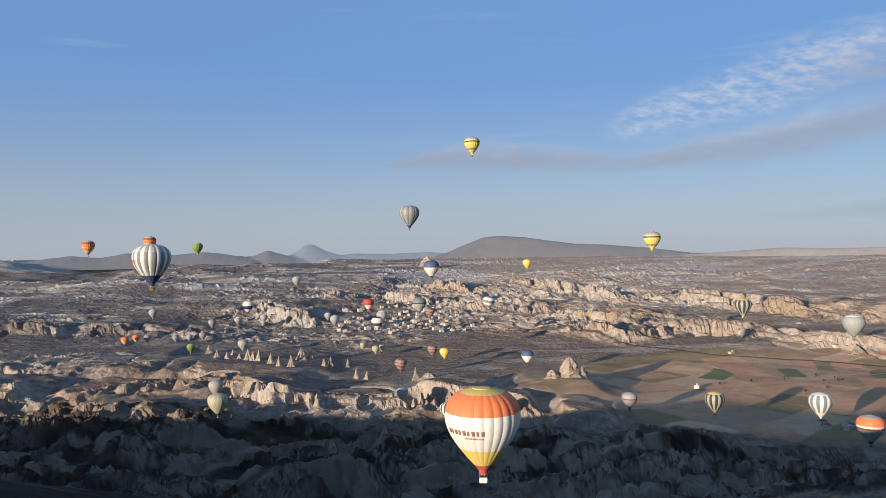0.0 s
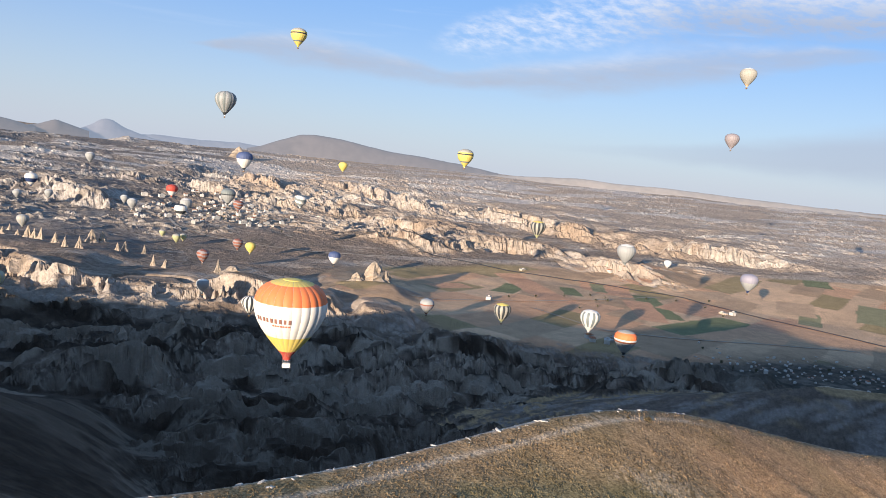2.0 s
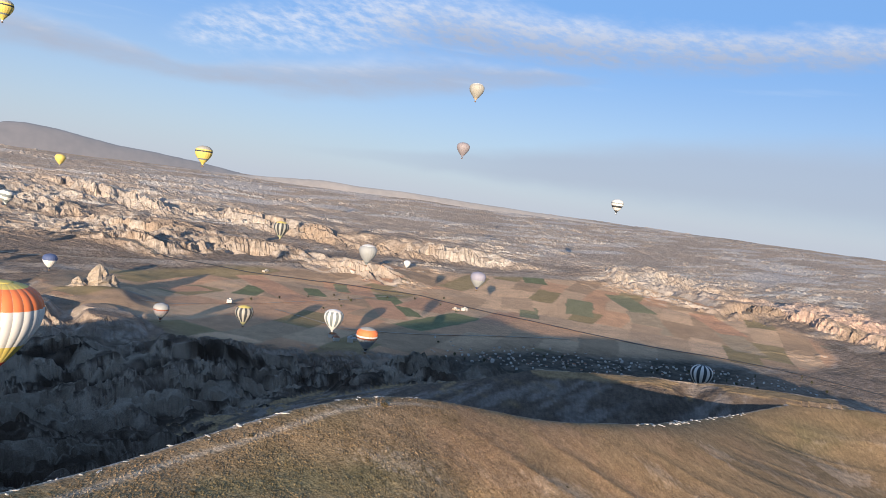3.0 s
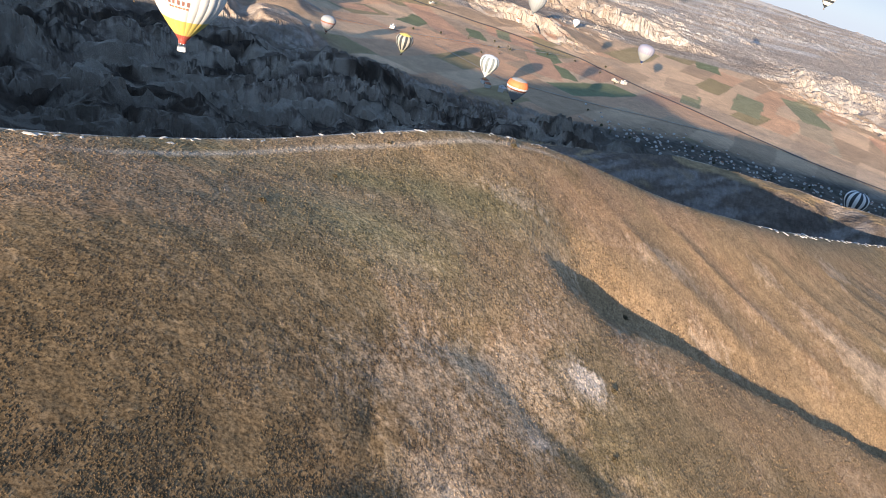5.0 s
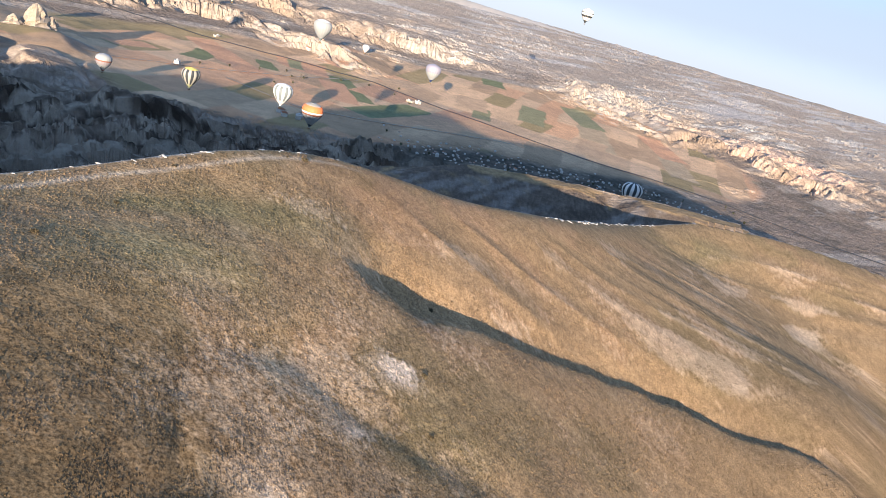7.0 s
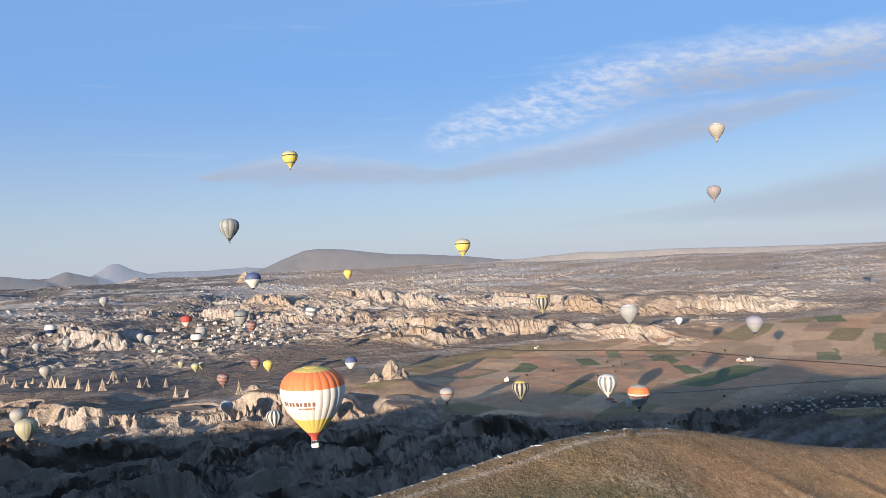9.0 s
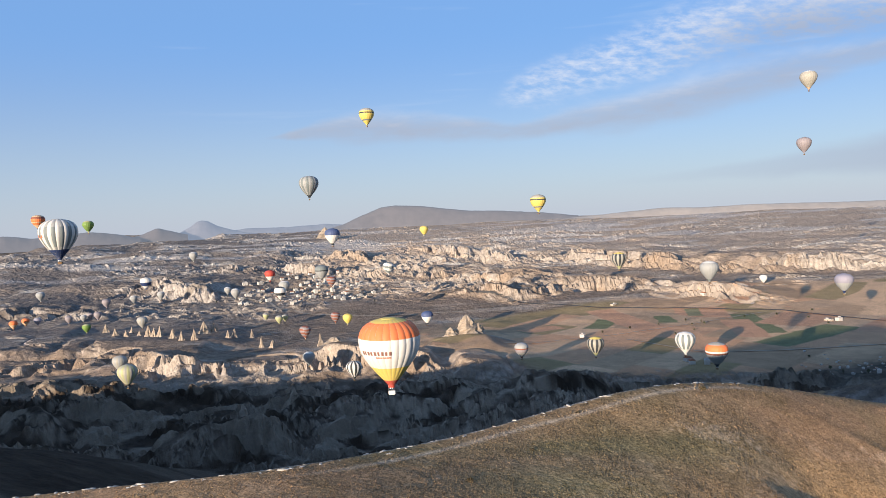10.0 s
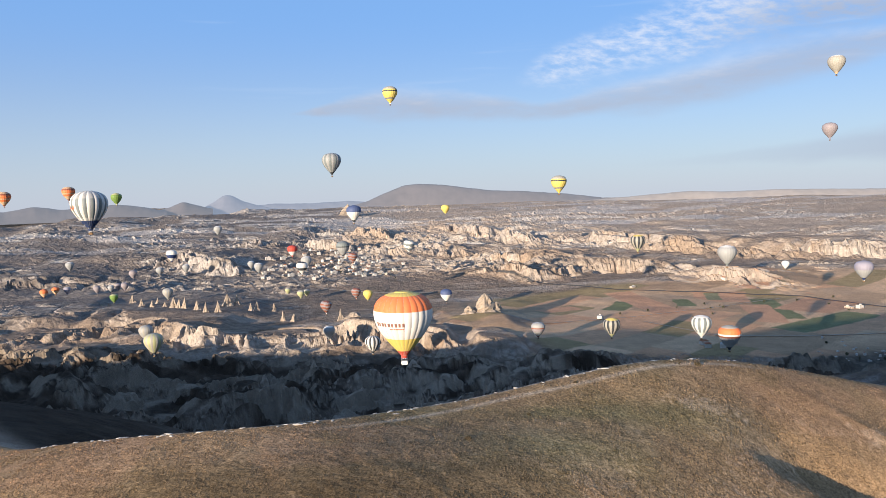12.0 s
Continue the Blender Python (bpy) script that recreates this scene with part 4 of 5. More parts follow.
def print_block(thing, size, a0, a1, h0, h1, material, name):
    """A printed patch that lies on the cloth between two bearings and two heights."""
    bm = bmesh.new()
    hs, rs = [p[0] for p in PROFILE], [p[1] for p in PROFILE]
    lines = []
    for i in range(3):
        h = h0 + (h1 - h0) * i / 2
        r = float(np.interp(h, hs, rs)) * 1.03 + 0.0015
        lines.append([bm.verts.new((size * r * math.cos(radians(a0 + (a1 - a0) * j / 4)), size * r * math.sin(radians(a0 + (a1 - a0) * j / 4)), size * h)) for j in range(5)])
    for lo, hi in zip(lines, lines[1:]):
        for j in range(4):
            bm.faces.new((lo[j], lo[j + 1], hi[j + 1], hi[j]))
    return part(name, bm, material, thing)


D_MAIN = 24.0
main = big_balloon("orange, white and yellow hot-air balloon with dark lettering blocks", 6.1, 232.8, 174.6, D_MAIN, 0, 24,
                   [bands((0.085, "red"), (0.31, "yellow"), (0.715, "white"), (0.94, "orange"), (1, "yellow"))], (cloth("red"), cloth("yellow")), canvas)
for i in range(9):   # the name runs round the side, as plain blocks
    a = 205 + i * 7.6
    print_block(main, D_MAIN, a, a + 4.2, 0.735, 0.80, ink, "print_block")
for i in range(7):
    a = 238 + i * 4.6
    print_block(main, D_MAIN, a, a + 3.2, 0.685, 0.71, rust_ink, "small_print_block")
striped = big_balloon("large white and grey striped balloon with a navy base", -243.2, 574.4, 220.9, 29.0, 0, 28,
                      [stripes("white", "grey", 1, "navy", 0.24), (["pale", "grey", "navy", "white"], lambda k, s: 2 if s < 0.24 else 1 if 0.3 < s < 0.8 else 0)], (cloth("navy"), cloth("pale")), wicker)
for i in range(4):
    print_block(striped, 29.0, 205 + 9 * i, 211 + 9 * i, 0.72 + 0.05 * (i % 2), 0.80 + 0.05 * (i % 2), rust_ink, "print_block")
balloon("orange_bands", -611.6, 1202.0, 247.7, 21.0)
balloon("orange_bands", -524.6, 1241.7, 254.3, 21.0)
balloon("green_plain", -530.9, 1493.7, 245.8, 21.0)
balloon("grey_stripes", -59.7, 959.6, 276.6, 26.0)
balloon("yellow_plain", 179.6, 1787.2, 198.5, 21.0)
balloon("blue_top", -32.6, 995.5, 209.4, 21.0)
balloon("pale_plain", -410.4, 1880.0, 160.1, 21.0)
balloon("navy_band", -411.2, 1436.3, 127.9, 21.0)
balloon("pale_plain", -504, 1909, 64, 18.5)
balloon("pale_plain", -559, 1862, 62, 18.3)
balloon("pale_plain", -339, 1935, 64, 18.4)
balloon("pale_plain", -275, 1655, 78, 21.0)
balloon("red_top", -176.6, 1481.6, 126.2, 21.0)
balloon("dark_top", -55.5, 1116.8, 151.1, 21.0)
balloon("red_spiral", -54.2, 1576.8, 99.2, 21.0)
balloon("pale_plain", -141.8, 1404.0, 107.8, 21.0)
balloon("dark_band", -143.3, 1331.5, 102.8, 21.0)
balloon("dark_spiral", 62.1, 1341.0, 136.9, 21.0)
balloon("olive_plain", -197, 1541, 41, 12.2)
balloon("olive_plain", -164, 1489, 37, 15.3)
balloon("olive_plain", -154, 1514, 38, 13.2)
balloon("red_spiral", -45.1, 1409.4, 41.8, 18.9)
balloon("red_spiral", -96.0, 1256.4, 38.0, 19.9)
balloon("yellow_plain", -21.0, 1369.7, 42.5, 18.4)
balloon("blue_top", 124.2, 1261.4, 48.0, 21.0)
balloon("pale_stripes", -432.3, 1470.2, 48.1, 20.5)
balloon("cream_stripes", -257.0, 773.7, 73.3, 21.0)
balloon("pale_stripes", -351.2, 1053.3, 39.1, 20.5)
balloon("pale_plain", -75.6, 1002.0, 38.5, 17.1)
balloon("dark_ribs", -11.3, 871.0, 42.3, 19.6)
balloon("pale_plain", -798, 1907, 78, 21.0)
balloon("pink_plain", -610, 1815, 60, 19.5)
balloon("pink_plain", -594, 1655, 52, 13.8)
balloon("pink_plain", -575, 1645, 51, 16.4)
balloon("pale_plain", -601, 1631, 51, 13.6)
balloon("pink_plain", -627, 1619, 50, 15.0)
balloon("lilac_plain", -690, 1616, 51, 15.1)
balloon("orange_plain", -711, 1607, 52, 15.1)
balloon("orange_plain", -722, 1575, 50, 16.3)
balloon("green_plain", -548, 1494, 43, 16.2)
balloon("pale_plain", 410.8, 755.1, 150.5, 21.0)
balloon("dark_stripes", 376.7, 955.5, 154.5, 21.0)
balloon("lilac_top", 602.2, 781.5, 122.8, 21.0)
balloon("white_plain", 948.6, 1537.0, 51.7, 17.0)
balloon("dark_ribs", 780.5, 531.5, 47.4, 27.0)
balloon("yellow_bands", 300.7, 1107.7, 242.2, 25.0)
balloon("yellow_bands", 31.2, 1194.1, 403.7, 25.2)
balloon("cream_plain", 700.6, 985.5, 409.3, 24.5)
balloon("pink_plain", 724.7, 1036.8, 316.1, 22.3)
balloon("white_stripes", 422.7, 849.2, 45.2, 25.8)
balloon("dark_stripes", 307.6, 870.3, 48.0, 22.1)
balloon("pink_band", 225.7, 951.6, 36.0, 19.4)
balloon("zigzag", 1186.7, 1090.0, 257.2, 25.6)
balloon("orange_top", 299.6, 531.4, 102.0, 18.4)

# ---------------------------------------------------------------- rock towers on the plain
tuff_stone = shader("tuff_stone", (0.36, 0.295, 0.23), 0.95, spread=0.28, grain=0.5, coarse=0.08, bump=0.4)
pale_stone = shader("pale_stone", (0.58, 0.53, 0.46), 0.95, spread=0.25, grain=1.5, coarse=0.3, bump=0.1)


def tower(name, label, x, y, wide, tall, seed, lean=0.0, group="rock towers on the plain", material=None, power=1.25):
    """A weathered spire of tuff: a fluted, tapering column with a broad foot."""
    bm = bmesh.new()
    rows, cols = 14, 18
    rng = random.Random(seed)
    ph = [rng.uniform(0, 6.28) for _ in range(4)]
    grid = []
    for i in range(rows):
        s = i / (rows - 1)
        r = wide / 2 * ((1 - s) ** (1 / power) * 0.92 + 0.08 * (1 - s)) * (1 + 0.35 * (1 - s) ** 6)
        line = []
        for j in range(cols):
            a = 2 * math.pi * j / cols
            w = 1 + 0.16 * math.sin(3 * a + ph[0] + 2 * s) + 0.10 * math.sin(7 * a + ph[1]) + 0.38 * (noise.noise((math.cos(a) * 1.5 + seed, math.sin(a) * 1.5, s * 5))) + 0.2 * noise.noise((math.cos(a) * 5 + seed, math.sin(a) * 5, s * 11))
            line.append(bm.verts.new((r * w * math.cos(a) + lean * tall * s, r * w * math.sin(a), tall * s - 2.0)))
        grid.append(line)
    for lo, hi in zip(grid, grid[1:]):
        for j in range(cols):
            bm.faces.new((lo[j], lo[(j + 1) % cols], hi[(j + 1) % cols], hi[j]))
    bm.faces.new(grid[-1])
    ob = part(name, bm, material or tuff_stone, None)
    ob.matrix_basis = pose(x, y, ground(x, y))
    return tagged(ob, label, "rock tower", group)


SPIRE = "pale pointed rock chimney standing on the brown plain"
for i, (x, y, w, h) in enumerate([(-525, 1538, 16, 20), (-472, 1427, 11, 17), (-449, 1419, 10, 16), (-458, 1486, 11, 15), (-425, 1420, 10, 12), (-402, 1398, 16, 24),
                                  (-390, 1392, 14, 20), (-378, 1387, 12, 23), (-345, 1347, 13, 21), (-320, 1306, 11, 21), (-297, 1301, 12, 23), (-300, 1405, 22, 26),
                                  (-285, 1420, 18, 22), (-244, 1340, 10, 17), (-234, 1352, 12, 20), (-204, 1366, 9, 19), (-173, 1256, 9, 22), (-153, 1246, 13, 16), (-69, 1225, 12, 25)]):
    tower("rock_spire", SPIRE, x, y, w, h, i + 3, power=0.95 + 0.1 * (i % 3))
tower("rock_castle", "broad broken rock tower casting a long shadow", 178, 1143, 36, 35, 91, power=2.2)
tower("rock_outcrop", "low shoulder of tuff beside the rock tower", 150, 1137, 24, 16, 92, power=1.6)
tower("rock_outcrop", "low shoulder of tuff beside the rock tower", 198, 1148, 24, 22, 93, power=1.8)
tower("rock_outcrop", "rounded tuff knob at the cliff's edge", -40, 1092, 30, 12, 94, power=2.0)
tower("rock_outcrop", "rounded tuff knob at the cliff's edge", 84, 931, 20, 14, 95, power=2.2)
tower("rock_castle", "high rock citadel above the far town", -140, 3900, 95, 62, 96, power=1.2)
for i, (x, y, w, h) in enumerate([(-60, 905, 12, 22), (-90, 895, 14, 18), (-48, 925, 8, 13), (-150, 860, 16, 20), (40, 860, 22, 16)]):
    tower("rock_spire", "grey rock spire standing in the shaded valley", x, y, w, h, 40 + i, group="rock towers in the valley")

# ---------------------------------------------------------------- houses
lime = shader("lime_wall", (0.54, 0.51, 0.465), 0.9, spread=0.15, grain=0.6, bump=0.02)
sandstone = shader("sandstone_wall", (0.46, 0.38, 0.30), 0.9, spread=0.2, grain=0.6, bump=0.02)
roof_flat = shader("flat_roof", (0.50, 0.47, 0.43), 0.9, spread=0.2, grain=0.4)
roof_tile = shader("tile_roof", (0.36, 0.16, 0.09), 0.85, spread=0.2, grain=1.2)
dark_glass = shader("window_glass", (0.03, 0.035, 0.04), 0.15, spread=0.05, grain=2)


def house(label, wide, deep, tall, wall_mat, roof_mat, pitched, group, m):
    thing = tagged(empty("house", m), label, "house", group)
    bm = bmesh.new()
    bmesh.ops.create_cube(bm, size=1, matrix=Matrix.Translation((0, 0, tall / 2 - 1)) @ Matrix.Diagonal((wide, deep, tall + 2, 1)))
    wall = part("wall", bm, wall_mat, thing)
    bm = bmesh.new()
    if pitched:
        e = 0.5
        pts = [(-wide / 2 - e, -deep / 2 - e, tall), (wide / 2 + e, -deep / 2 - e, tall), (wide / 2 + e, deep / 2 + e, tall), (-wide / 2 - e, deep / 2 + e, tall),
               (-wide / 2 + deep * 0.3, 0, tall + deep * 0.28), (wide / 2 - deep * 0.3, 0, tall + deep * 0.28)]
        v = [bm.verts.new(p) for p in pts]
        for f in ((0, 1, 5, 4), (2, 3, 4, 5), (1, 2, 5), (3, 0, 4), (3, 2, 1, 0)):
            bm.faces.new([v[i] for i in f])
    else:
        bmesh.ops.create_cube(bm, size=1, matrix=Matrix.Translation((0, 0, tall + 0.2)) @ Matrix.Diagonal((wide + 0.4, deep + 0.4, 0.4, 1)))
        bmesh.ops.create_cube(bm, size=1, matrix=Matrix.Translation((wide * 0.2, 0, tall + 1.3)) @ Matrix.Diagonal((wide * 0.3, deep * 0.35, 1.9, 1)))
    part("roof", bm, roof_mat, thing)
    for side in (-1, 1):
        for k in range(max(2, int(wide / 4))):
            for floor_k in range(int(tall / 3)):
                bm = bmesh.new()
                bmesh.ops.create_cube(bm, size=1, matrix=Matrix.Translation(((k + 0.5) * wide / max(2, int(wide / 4)) - wide / 2, side * (deep / 2 + 0.03), 1.7 + 3 * floor_k)) @ Matrix.Diagonal((1.1, 0.1, 1.4, 1)))
                part("window", bm, dark_glass, thing)
    return thing


def hamlet(group, spots, kinds, seed, scale=1.0):
    """Houses of a few kinds, copied over the spots and turned a little each."""
    rng = random.Random(seed)
    firsts = []
    xs, ys = np.array([s[0] for s in spots], float), np.array([s[1] for s in spots], float)
    zs = land(xs, ys)[0]
    for i, (x, y, z) in enumerate(zip(xs, ys, zs)):
        m = pose(x, y, z - 0.3, 0, 0, rng.choice((20, 65, 35, 110)) + rng.uniform(-12, 12)) @ Matrix.Scale(scale, 4)
        if i < len(kinds):
            label, w, d, t, wm, rm, pt = kinds[i]
            firsts.append(house(label, w, d, t, wm, rm, pt, group, m))
        else:
            copy_thing(firsts[rng.randrange(len(firsts))], m)


KINDS = [("two-storey white plastered house with a flat roof", 10, 8, 5.8, lime, roof_flat, False), ("long low stone house with a flat roof", 14, 7, 3.4, sandstone, roof_flat, False),
         ("white house with a tiled hip roof", 10, 8, 5.6, lime, roof_tile, True), ("three-storey pale stone hotel with a flat roof", 15, 9, 8.0, lime, roof_flat, False),
         ("small sandstone house with a flat roof", 7.5, 6.5, 3.2, sandstone, roof_flat, False)]
rng = random.Random(11)
town = []
while len(town) < 108:
    x, y = rng.gauss(-130, 95), rng.gauss(2010, 120)
    if abs(x + 130) < 230 and 1790 < y < 2330 and all((x - a) ** 2 + (y - b) ** 2 > 230 for a, b in town):
        town.append((x, y))
hamlet("houses of the sunlit town", town, KINDS, 3)
village = []
while len(village) < 230:
    s = rng.random()
    x, y = 590 + 500 * s + rng.gauss(0, 18), 790 - 210 * s ** 1.8 + rng.gauss(0, 48 - 26 * s) - 10
    if all((x - a) ** 2 + (y - b) ** 2 > 70 for a, b in village):
        village.append((x, y))
hamlet("houses of the shaded village", village, KINDS, 5, 0.54)
hamlet("farm buildings by the fields", [(380, 1150), (480, 897), (455, 910), (452, 892), (470, 884), (495, 908), (826, 1131), (842, 1126), (560, 1480), (780, 1500)], KINDS[:3], 8)

# ---------------------------------------------------------------- roads
asphalt = shader("asphalt", (0.10, 0.095, 0.09), 0.9, spread=0.2, grain=0.5)
dirt = shader("dirt_track", (0.42, 0.35, 0.27), 0.95, spread=0.2, grain=0.4)


def road(label, line, width, material):
    pts = []
    for a, b in zip(line, line[1:]):
        k = max(2, int(math.dist(a, b) / 8))
        pts += [(a[0] + (b[0] - a[0]) * i / k, a[1] + (b[1] - a[1]) * i / k) for i in range(k)]
    p = np.array(pts, float)
    for _ in range(6):
        p[1:-1] = (p[:-2] + 2 * p[1:-1] + p[2:]) / 4
    t = np.gradient(p, axis=0)
    t /= np.hypot(*t.T)[:, None]
    side = np.stack([-t[:, 1], t[:, 0]], 1) * width / 2
    v = []
    for off in (-1, 0, 1):
        q = p + off * side
        z = land(q[:, 0], q[:, 1])[0] + 0.8
        v.append(np.concatenate([q, z[:, None]], 1))
    v = np.stack(v, 1).reshape(-1, 3)
    n = len(p)
    f = [(3 * i + j, 3 * i + j + 1, 3 * i + j + 4, 3 * i + j + 3) for i in range(n - 1) for j in range(2)]
    me = array_mesh("road", v, np.array(f)[:, ::-1])
    me.materials.append(material)
    tagged(new("road", me), label, "road", kind="structure")


road("grey asphalt road across the plain", [(250, 1780), (330, 1680), (421, 1564), (518, 1470), (675, 1390), (835, 1270), (905, 1090), (1046, 827), (1184, 679), (1267, 488), (1350, 330)], 8, asphalt)
road("pale dirt road leading to the town", [(-330, 1960), (-228, 1866), (-190, 1727), (-116, 1633), (-20, 1570), (140, 1540), (300, 1560)], 7, dirt)
road("dirt track between ploughed fields", [(230, 1090), (330, 1130), (460, 1160), (570, 1190), (640, 1210), (790, 1270)], 4, dirt)
road("dirt track along the foot of the hill", [(440, 1100), (500, 960), (600, 930), (760, 900), (900, 880)], 4, dirt)

# ---------------------------------------------------------------- trees
bark = shader("bark", (0.10, 0.075, 0.05), 0.9, spread=0.3, grain=3)
leaf = shader("dark_foliage", (0.075, 0.075, 0.04), 0.8, spread=0.5, grain=0.8, coarse=0.3)


def tree(label, tall, wide, seed, m, group):
    thing = tagged(empty("tree", m), label, "tree", group)
    rng = random.Random(seed)
    bm = bmesh.new()
    bmesh.ops.create_cone(bm, cap_ends=True, segments=7, radius1=tall * 0.035, radius2=tall * 0.012, depth=tall * 0.75, matrix=Matrix.Translation((0, 0, tall * 0.36)))
    for k in range(5):
        a, up = rng.uniform(0, 6.28), rng.uniform(0.35, 0.65) * tall
        p, q = Vector((0, 0, up)), Vector((wide * 0.33 * math.cos(a), wide * 0.33 * math.sin(a), up + tall * 0.18))
        bmesh.ops.create_cone(bm, cap_ends=False, segments=5, radius1=tall * 0.012, radius2=tall * 0.004, depth=(q - p).length,
                              matrix=Matrix.Translation((p + q) / 2) @ (q - p).to_track_quat("Z", "Y").to_matrix().to_4x4())
    part("trunk", bm, bark, thing)
    verts, faces = [], []
    for k in range(420):
        while True:
            u = Vector([rng.uniform(-1, 1) for _ in range(3)])
            if 0.25 < u.length < 1 and noise.noise(u * 2.1 + Vector((seed, 0, 0))) > -0.22:
                break
        c = Vector((u.x * wide / 2, u.y * wide / 2, tall * 0.62 + u.z * tall * 0.38))
        t = Vector([rng.gauss(0, 1) for _ in range(3)]).normalized()
        b = t.orthogonal().normalized()
        s = wide * rng.uniform(0.05, 0.10)
        i = len(verts)
        verts += [c + t * s, c + b * s, c - t * s, c - b * s]
        faces.append((i, i + 1, i + 2, i + 3))
    me = bpy.data.meshes.new("crown")
    me.from_pydata(verts, [], faces)
    me.materials.append(leaf)
    crown = new("crown", me)
    crown.parent = thing
    return thing


grove = [(rng.uniform(640, 1250), 0) for _ in range(34)]
grove = [(x - 60, 780 - 0.4 * (x - 640) + rng.gauss(0, 50)) for x, _ in grove] + [(rng.gauss(-130, 130), rng.gauss(1900, 90)) for _ in range(16)] + \
        [(rng.uniform(420, 900), rng.uniform(1080, 1250)) for _ in range(14)]
gz_trees = land(np.array([g[0] for g in grove]), np.array([g[1] for g in grove]))[0]
firsts = []
for i, ((x, y), z) in enumerate(zip(grove, gz_trees)):
    m = pose(x, y, z - 0.2, 0, 0, rng.uniform(0, 360))
    if i < 3:
        firsts.append(tree(("bare dark poplar beside village houses", "dark rounded tree beside village houses", "low bushy tree beside village houses")[i], (8, 5.5, 3.6)[i], (2.4, 4, 3.6)[i], i + 1, m, "trees in the valley"))
    else:
        copy_thing(firsts[rng.randrange(3)], m)

# ---------------------------------------------------------------- stones and bushes on the hill
def stone_mesh(seed):
    bm = bmesh.new()
    bmesh.ops.create_icosphere(bm, subdivisions=2, radius=1)
    for v in bm.verts:
        k = 1 + 0.45 * noise.noise(v.co * 1.3 + Vector((seed, 3, 1))) + 0.15 * noise.noise(v.co * 3.7 + Vector((seed, 0, 5)))
        v.co = Vector((v.co.x * k, v.co.y * k * 0.8, max(-0.4, v.co.z * k * 0.55)))
    me = bpy.data.meshes.new("rim_stone")
    bm.to_mesh(me)
    bm.free()
    me.materials.append(pale_stone)
    return me


stones = [stone_mesh(s) for s in range(5)]
rr = random.Random(21)
take = [p for p in crest_pts if -105 < p[0] < 118]
sx, sy, ss = [], [], []
for i in range(150):
    p = rr.choice(take)
    sx.append(p[0] + rr.uniform(-2.0, 2.0) - 0.4)
    sy.append(p[1] + rr.uniform(-1.5, 2.5))
    ss.append(rr.choice((0.16, 0.2, 0.28, 0.36, 0.55)) * rr.uniform(0.7, 1.2))
take = [p for p in crest_pts if 250 < p[0] < 440]
for i in range(80):
    p = rr.choice(take)
    sx.append(p[0] + rr.uniform(-3, 3))
    sy.append(p[1] + rr.uniform(-2, 4))
    ss.append(rr.uniform(0.35, 1.0))
sz = land(np.array(sx), np.array(sy))[0]
for x, y, z, s in zip(sx, sy, sz, ss):
    ob = new("rim_stone", rr.choice(stones))
    ob.matrix_basis = pose(x, y, z + 0.05 * s, 0, 0, rr.uniform(0, 360)) @ Matrix.Diagonal((s * rr.uniform(1.0, 2.6), s, s * 0.7, 1))
    tagged(ob, "pale weathered stone on the rim of the hill", "stone", "stones along the rim")

scrub = shader("scrub", (0.10, 0.075, 0.04), 0.9, spread=0.4, grain=2)


def bush(x, y, size, seed):
    rg = random.Random(seed)
    verts, faces = [], []
    for k in range(160):
        u = Vector([rg.gauss(0, 1) for _ in range(3)]).normalized() * rg.uniform(0.3, 1) * size
        u.z = abs(u.z) * 0.8
        t = Vector([rg.gauss(0, 1) for _ in range(3)]).normalized()
        b = t.orthogonal().normalized()
        s = size * 0.16
        i = len(verts)
        verts += [u + t * s, u + b * s, u - t * s, u - b * s]
        faces.append((i, i + 1, i + 2, i + 3))
    me = bpy.data.meshes.new("bush")
    me.from_pydata(verts, [], faces)
    me.materials.append(scrub)
    ob = new("bush", me)
    ob.location = (x, y, ground(x, y))
    tagged(ob, "dark dry bush on the grassy hilltop", "bush", "bushes on the hill")


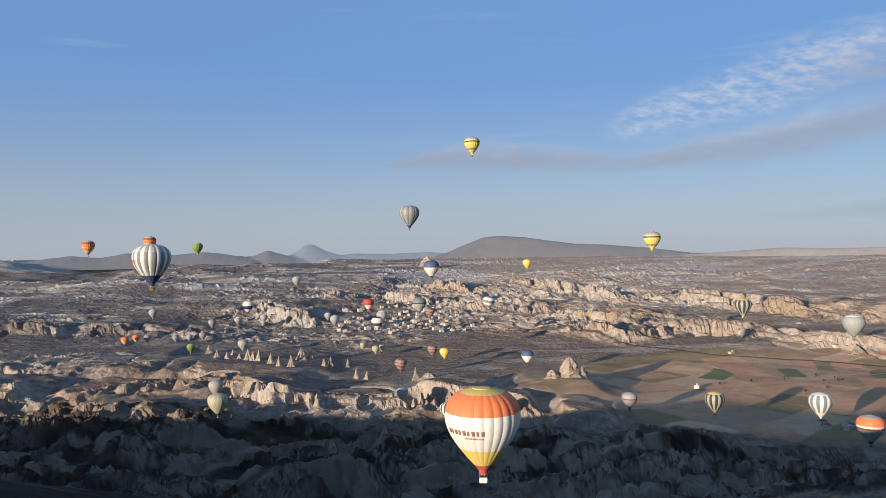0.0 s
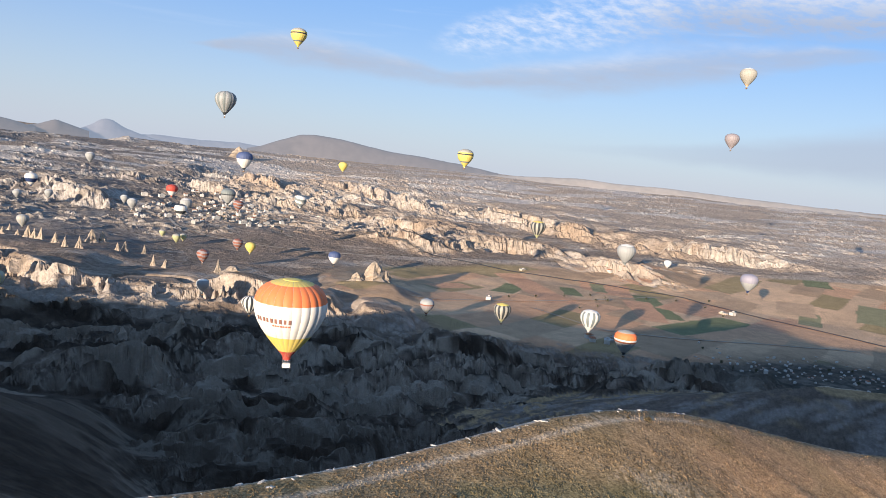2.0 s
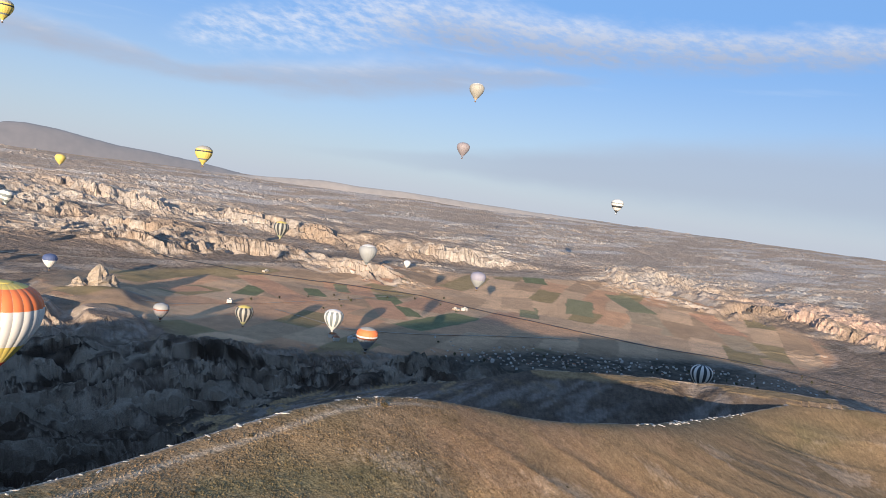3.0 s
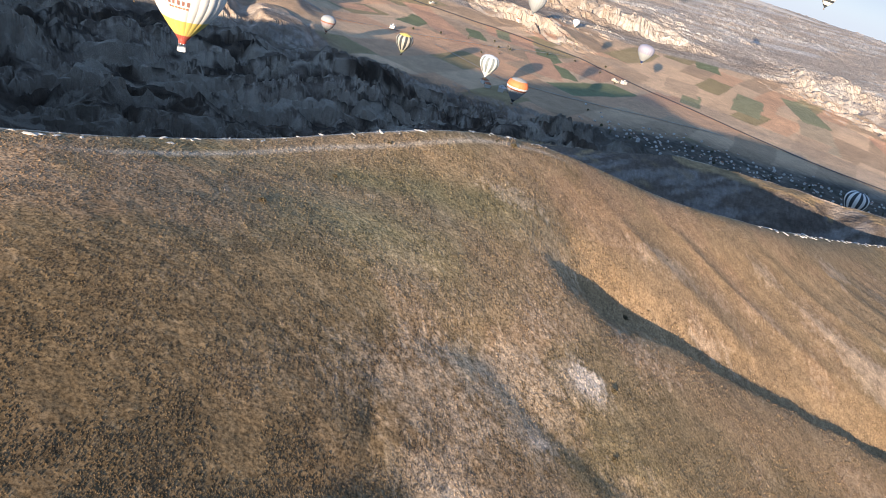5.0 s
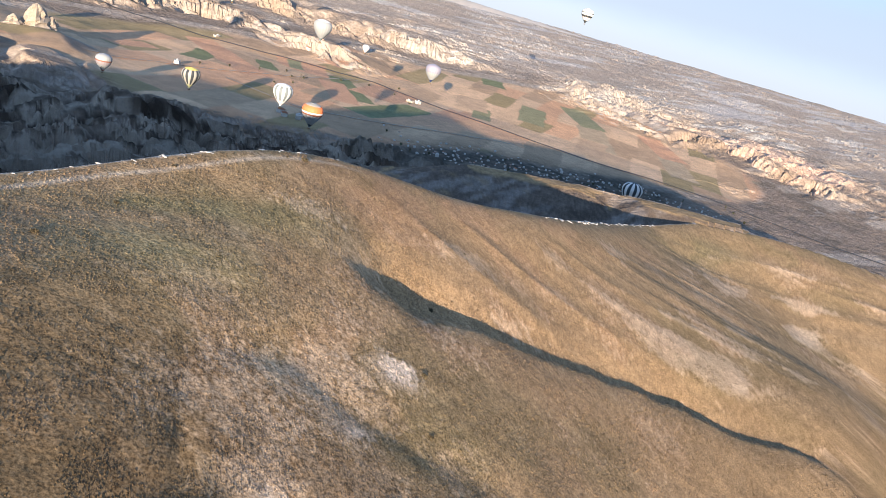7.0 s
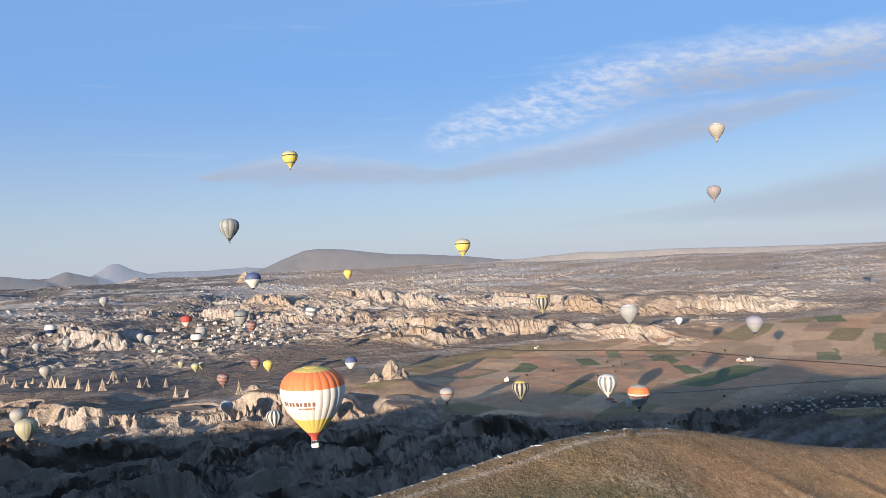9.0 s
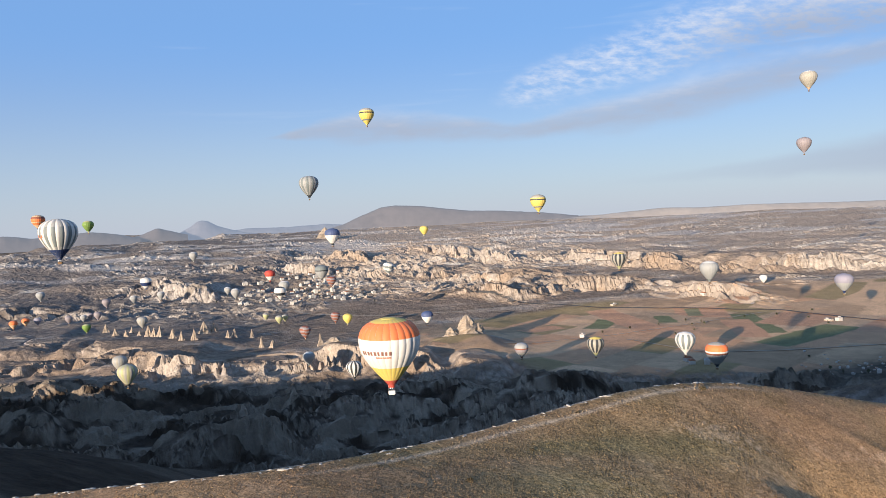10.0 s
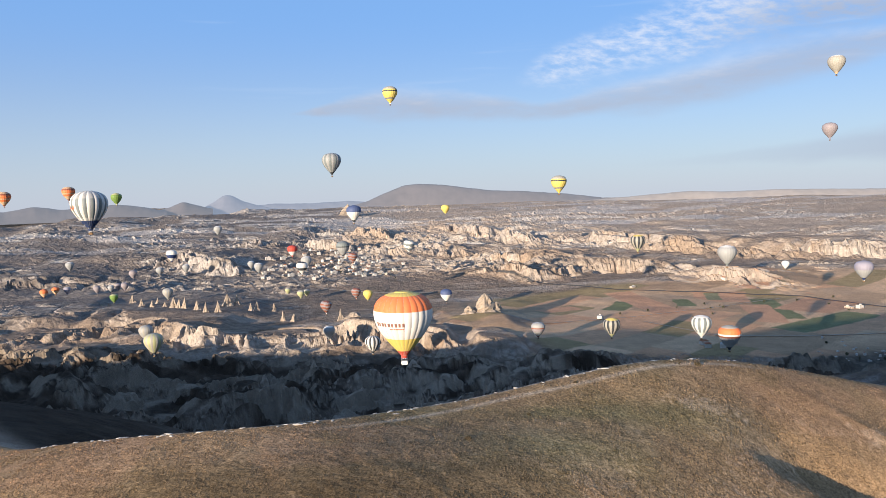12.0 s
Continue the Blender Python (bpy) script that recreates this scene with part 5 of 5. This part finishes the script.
for i, (x, y, s) in enumerate([(94.2, 148.8, 1.2), (14.4, 90, 0.8), (32, 108, 0.6), (50, 130, 0.6), (92, 69, 1.0), (84, 53, 0.9), (118, 102.5, 1.0), (66, 128, 0.4), (150, 130, 0.6), (185, 150, 0.5), (88, 148, 0.5)]):
    bush(x, y, s, i + 60)

# ---------------------------------------------------------------- dry grass tufts over the hill
tuft_mat = shader("dry_grass", rough=0.95, spread=0.25, grain=0.6, attribute="soil")
tr = np.random.RandomState(5)
N = 105000
ta, td = np.radians(tr.uniform(-36, 78, N * 3)), 62 * np.exp(tr.uniform(0, math.log(5.0), N * 3))
tx, ty = CENTRE[0] + td * np.sin(ta), CENTRE[1] + td * np.cos(ta)
tz, tm = land(tx, ty)
patchy = fbm(tx / 7, ty / 7, 3)
keep = (tm["d"] < -1) & (tr.rand(N * 3) < step(patchy, 0.22, 0.60))
tx, ty, tz, td = tx[keep][:N], ty[keep][:N], tz[keep][:N], td[keep][:N]
N = len(tx)
size = tr.uniform(0.12, 0.30, N) * np.clip(td / 130, 0.8, 1.5)
spin = tr.uniform(0, 6.28, N)
tall = size * tr.uniform(0.6, 1.0, N)
corners = [np.stack([tx + size * np.cos(spin + k * 2.094), ty + size * np.sin(spin + k * 2.094), tz - 0.06], -1) for k in range(3)]
tops = [np.stack([tx + size * tr.uniform(-0.3, 0.3, N), ty + size * tr.uniform(-0.3, 0.3, N), tz + tall], -1)]
tv = np.stack(corners + tops, 1).reshape(-1, 3)
o = np.arange(N)[:, None, None] * 4
tf = (o + np.array([(0, 1, 3), (1, 2, 3), (2, 0, 3)])[None]).reshape(-1, 3)
me = array_mesh("dry_grass", tv, tf)
tint = land_colour(tx, ty, tz, np.full(N, 0.4), {k: v[keep][:N] for k, v in tm.items()}) * tr.uniform(0.65, 1.5, (N, 1)) * (0.97, 0.93, 0.86)
attr = me.attributes.new("soil", "FLOAT_COLOR", "POINT")
attr.data.foreach_set("color", np.repeat(np.concatenate([tint, np.ones((N, 1))], 1), 4, 0).astype(np.float32).ravel())
me.materials.append(tuft_mat)
tagged(new("dry_grass", me), "dry brown grass tufts covering the hill", "grass", kind="stuff")
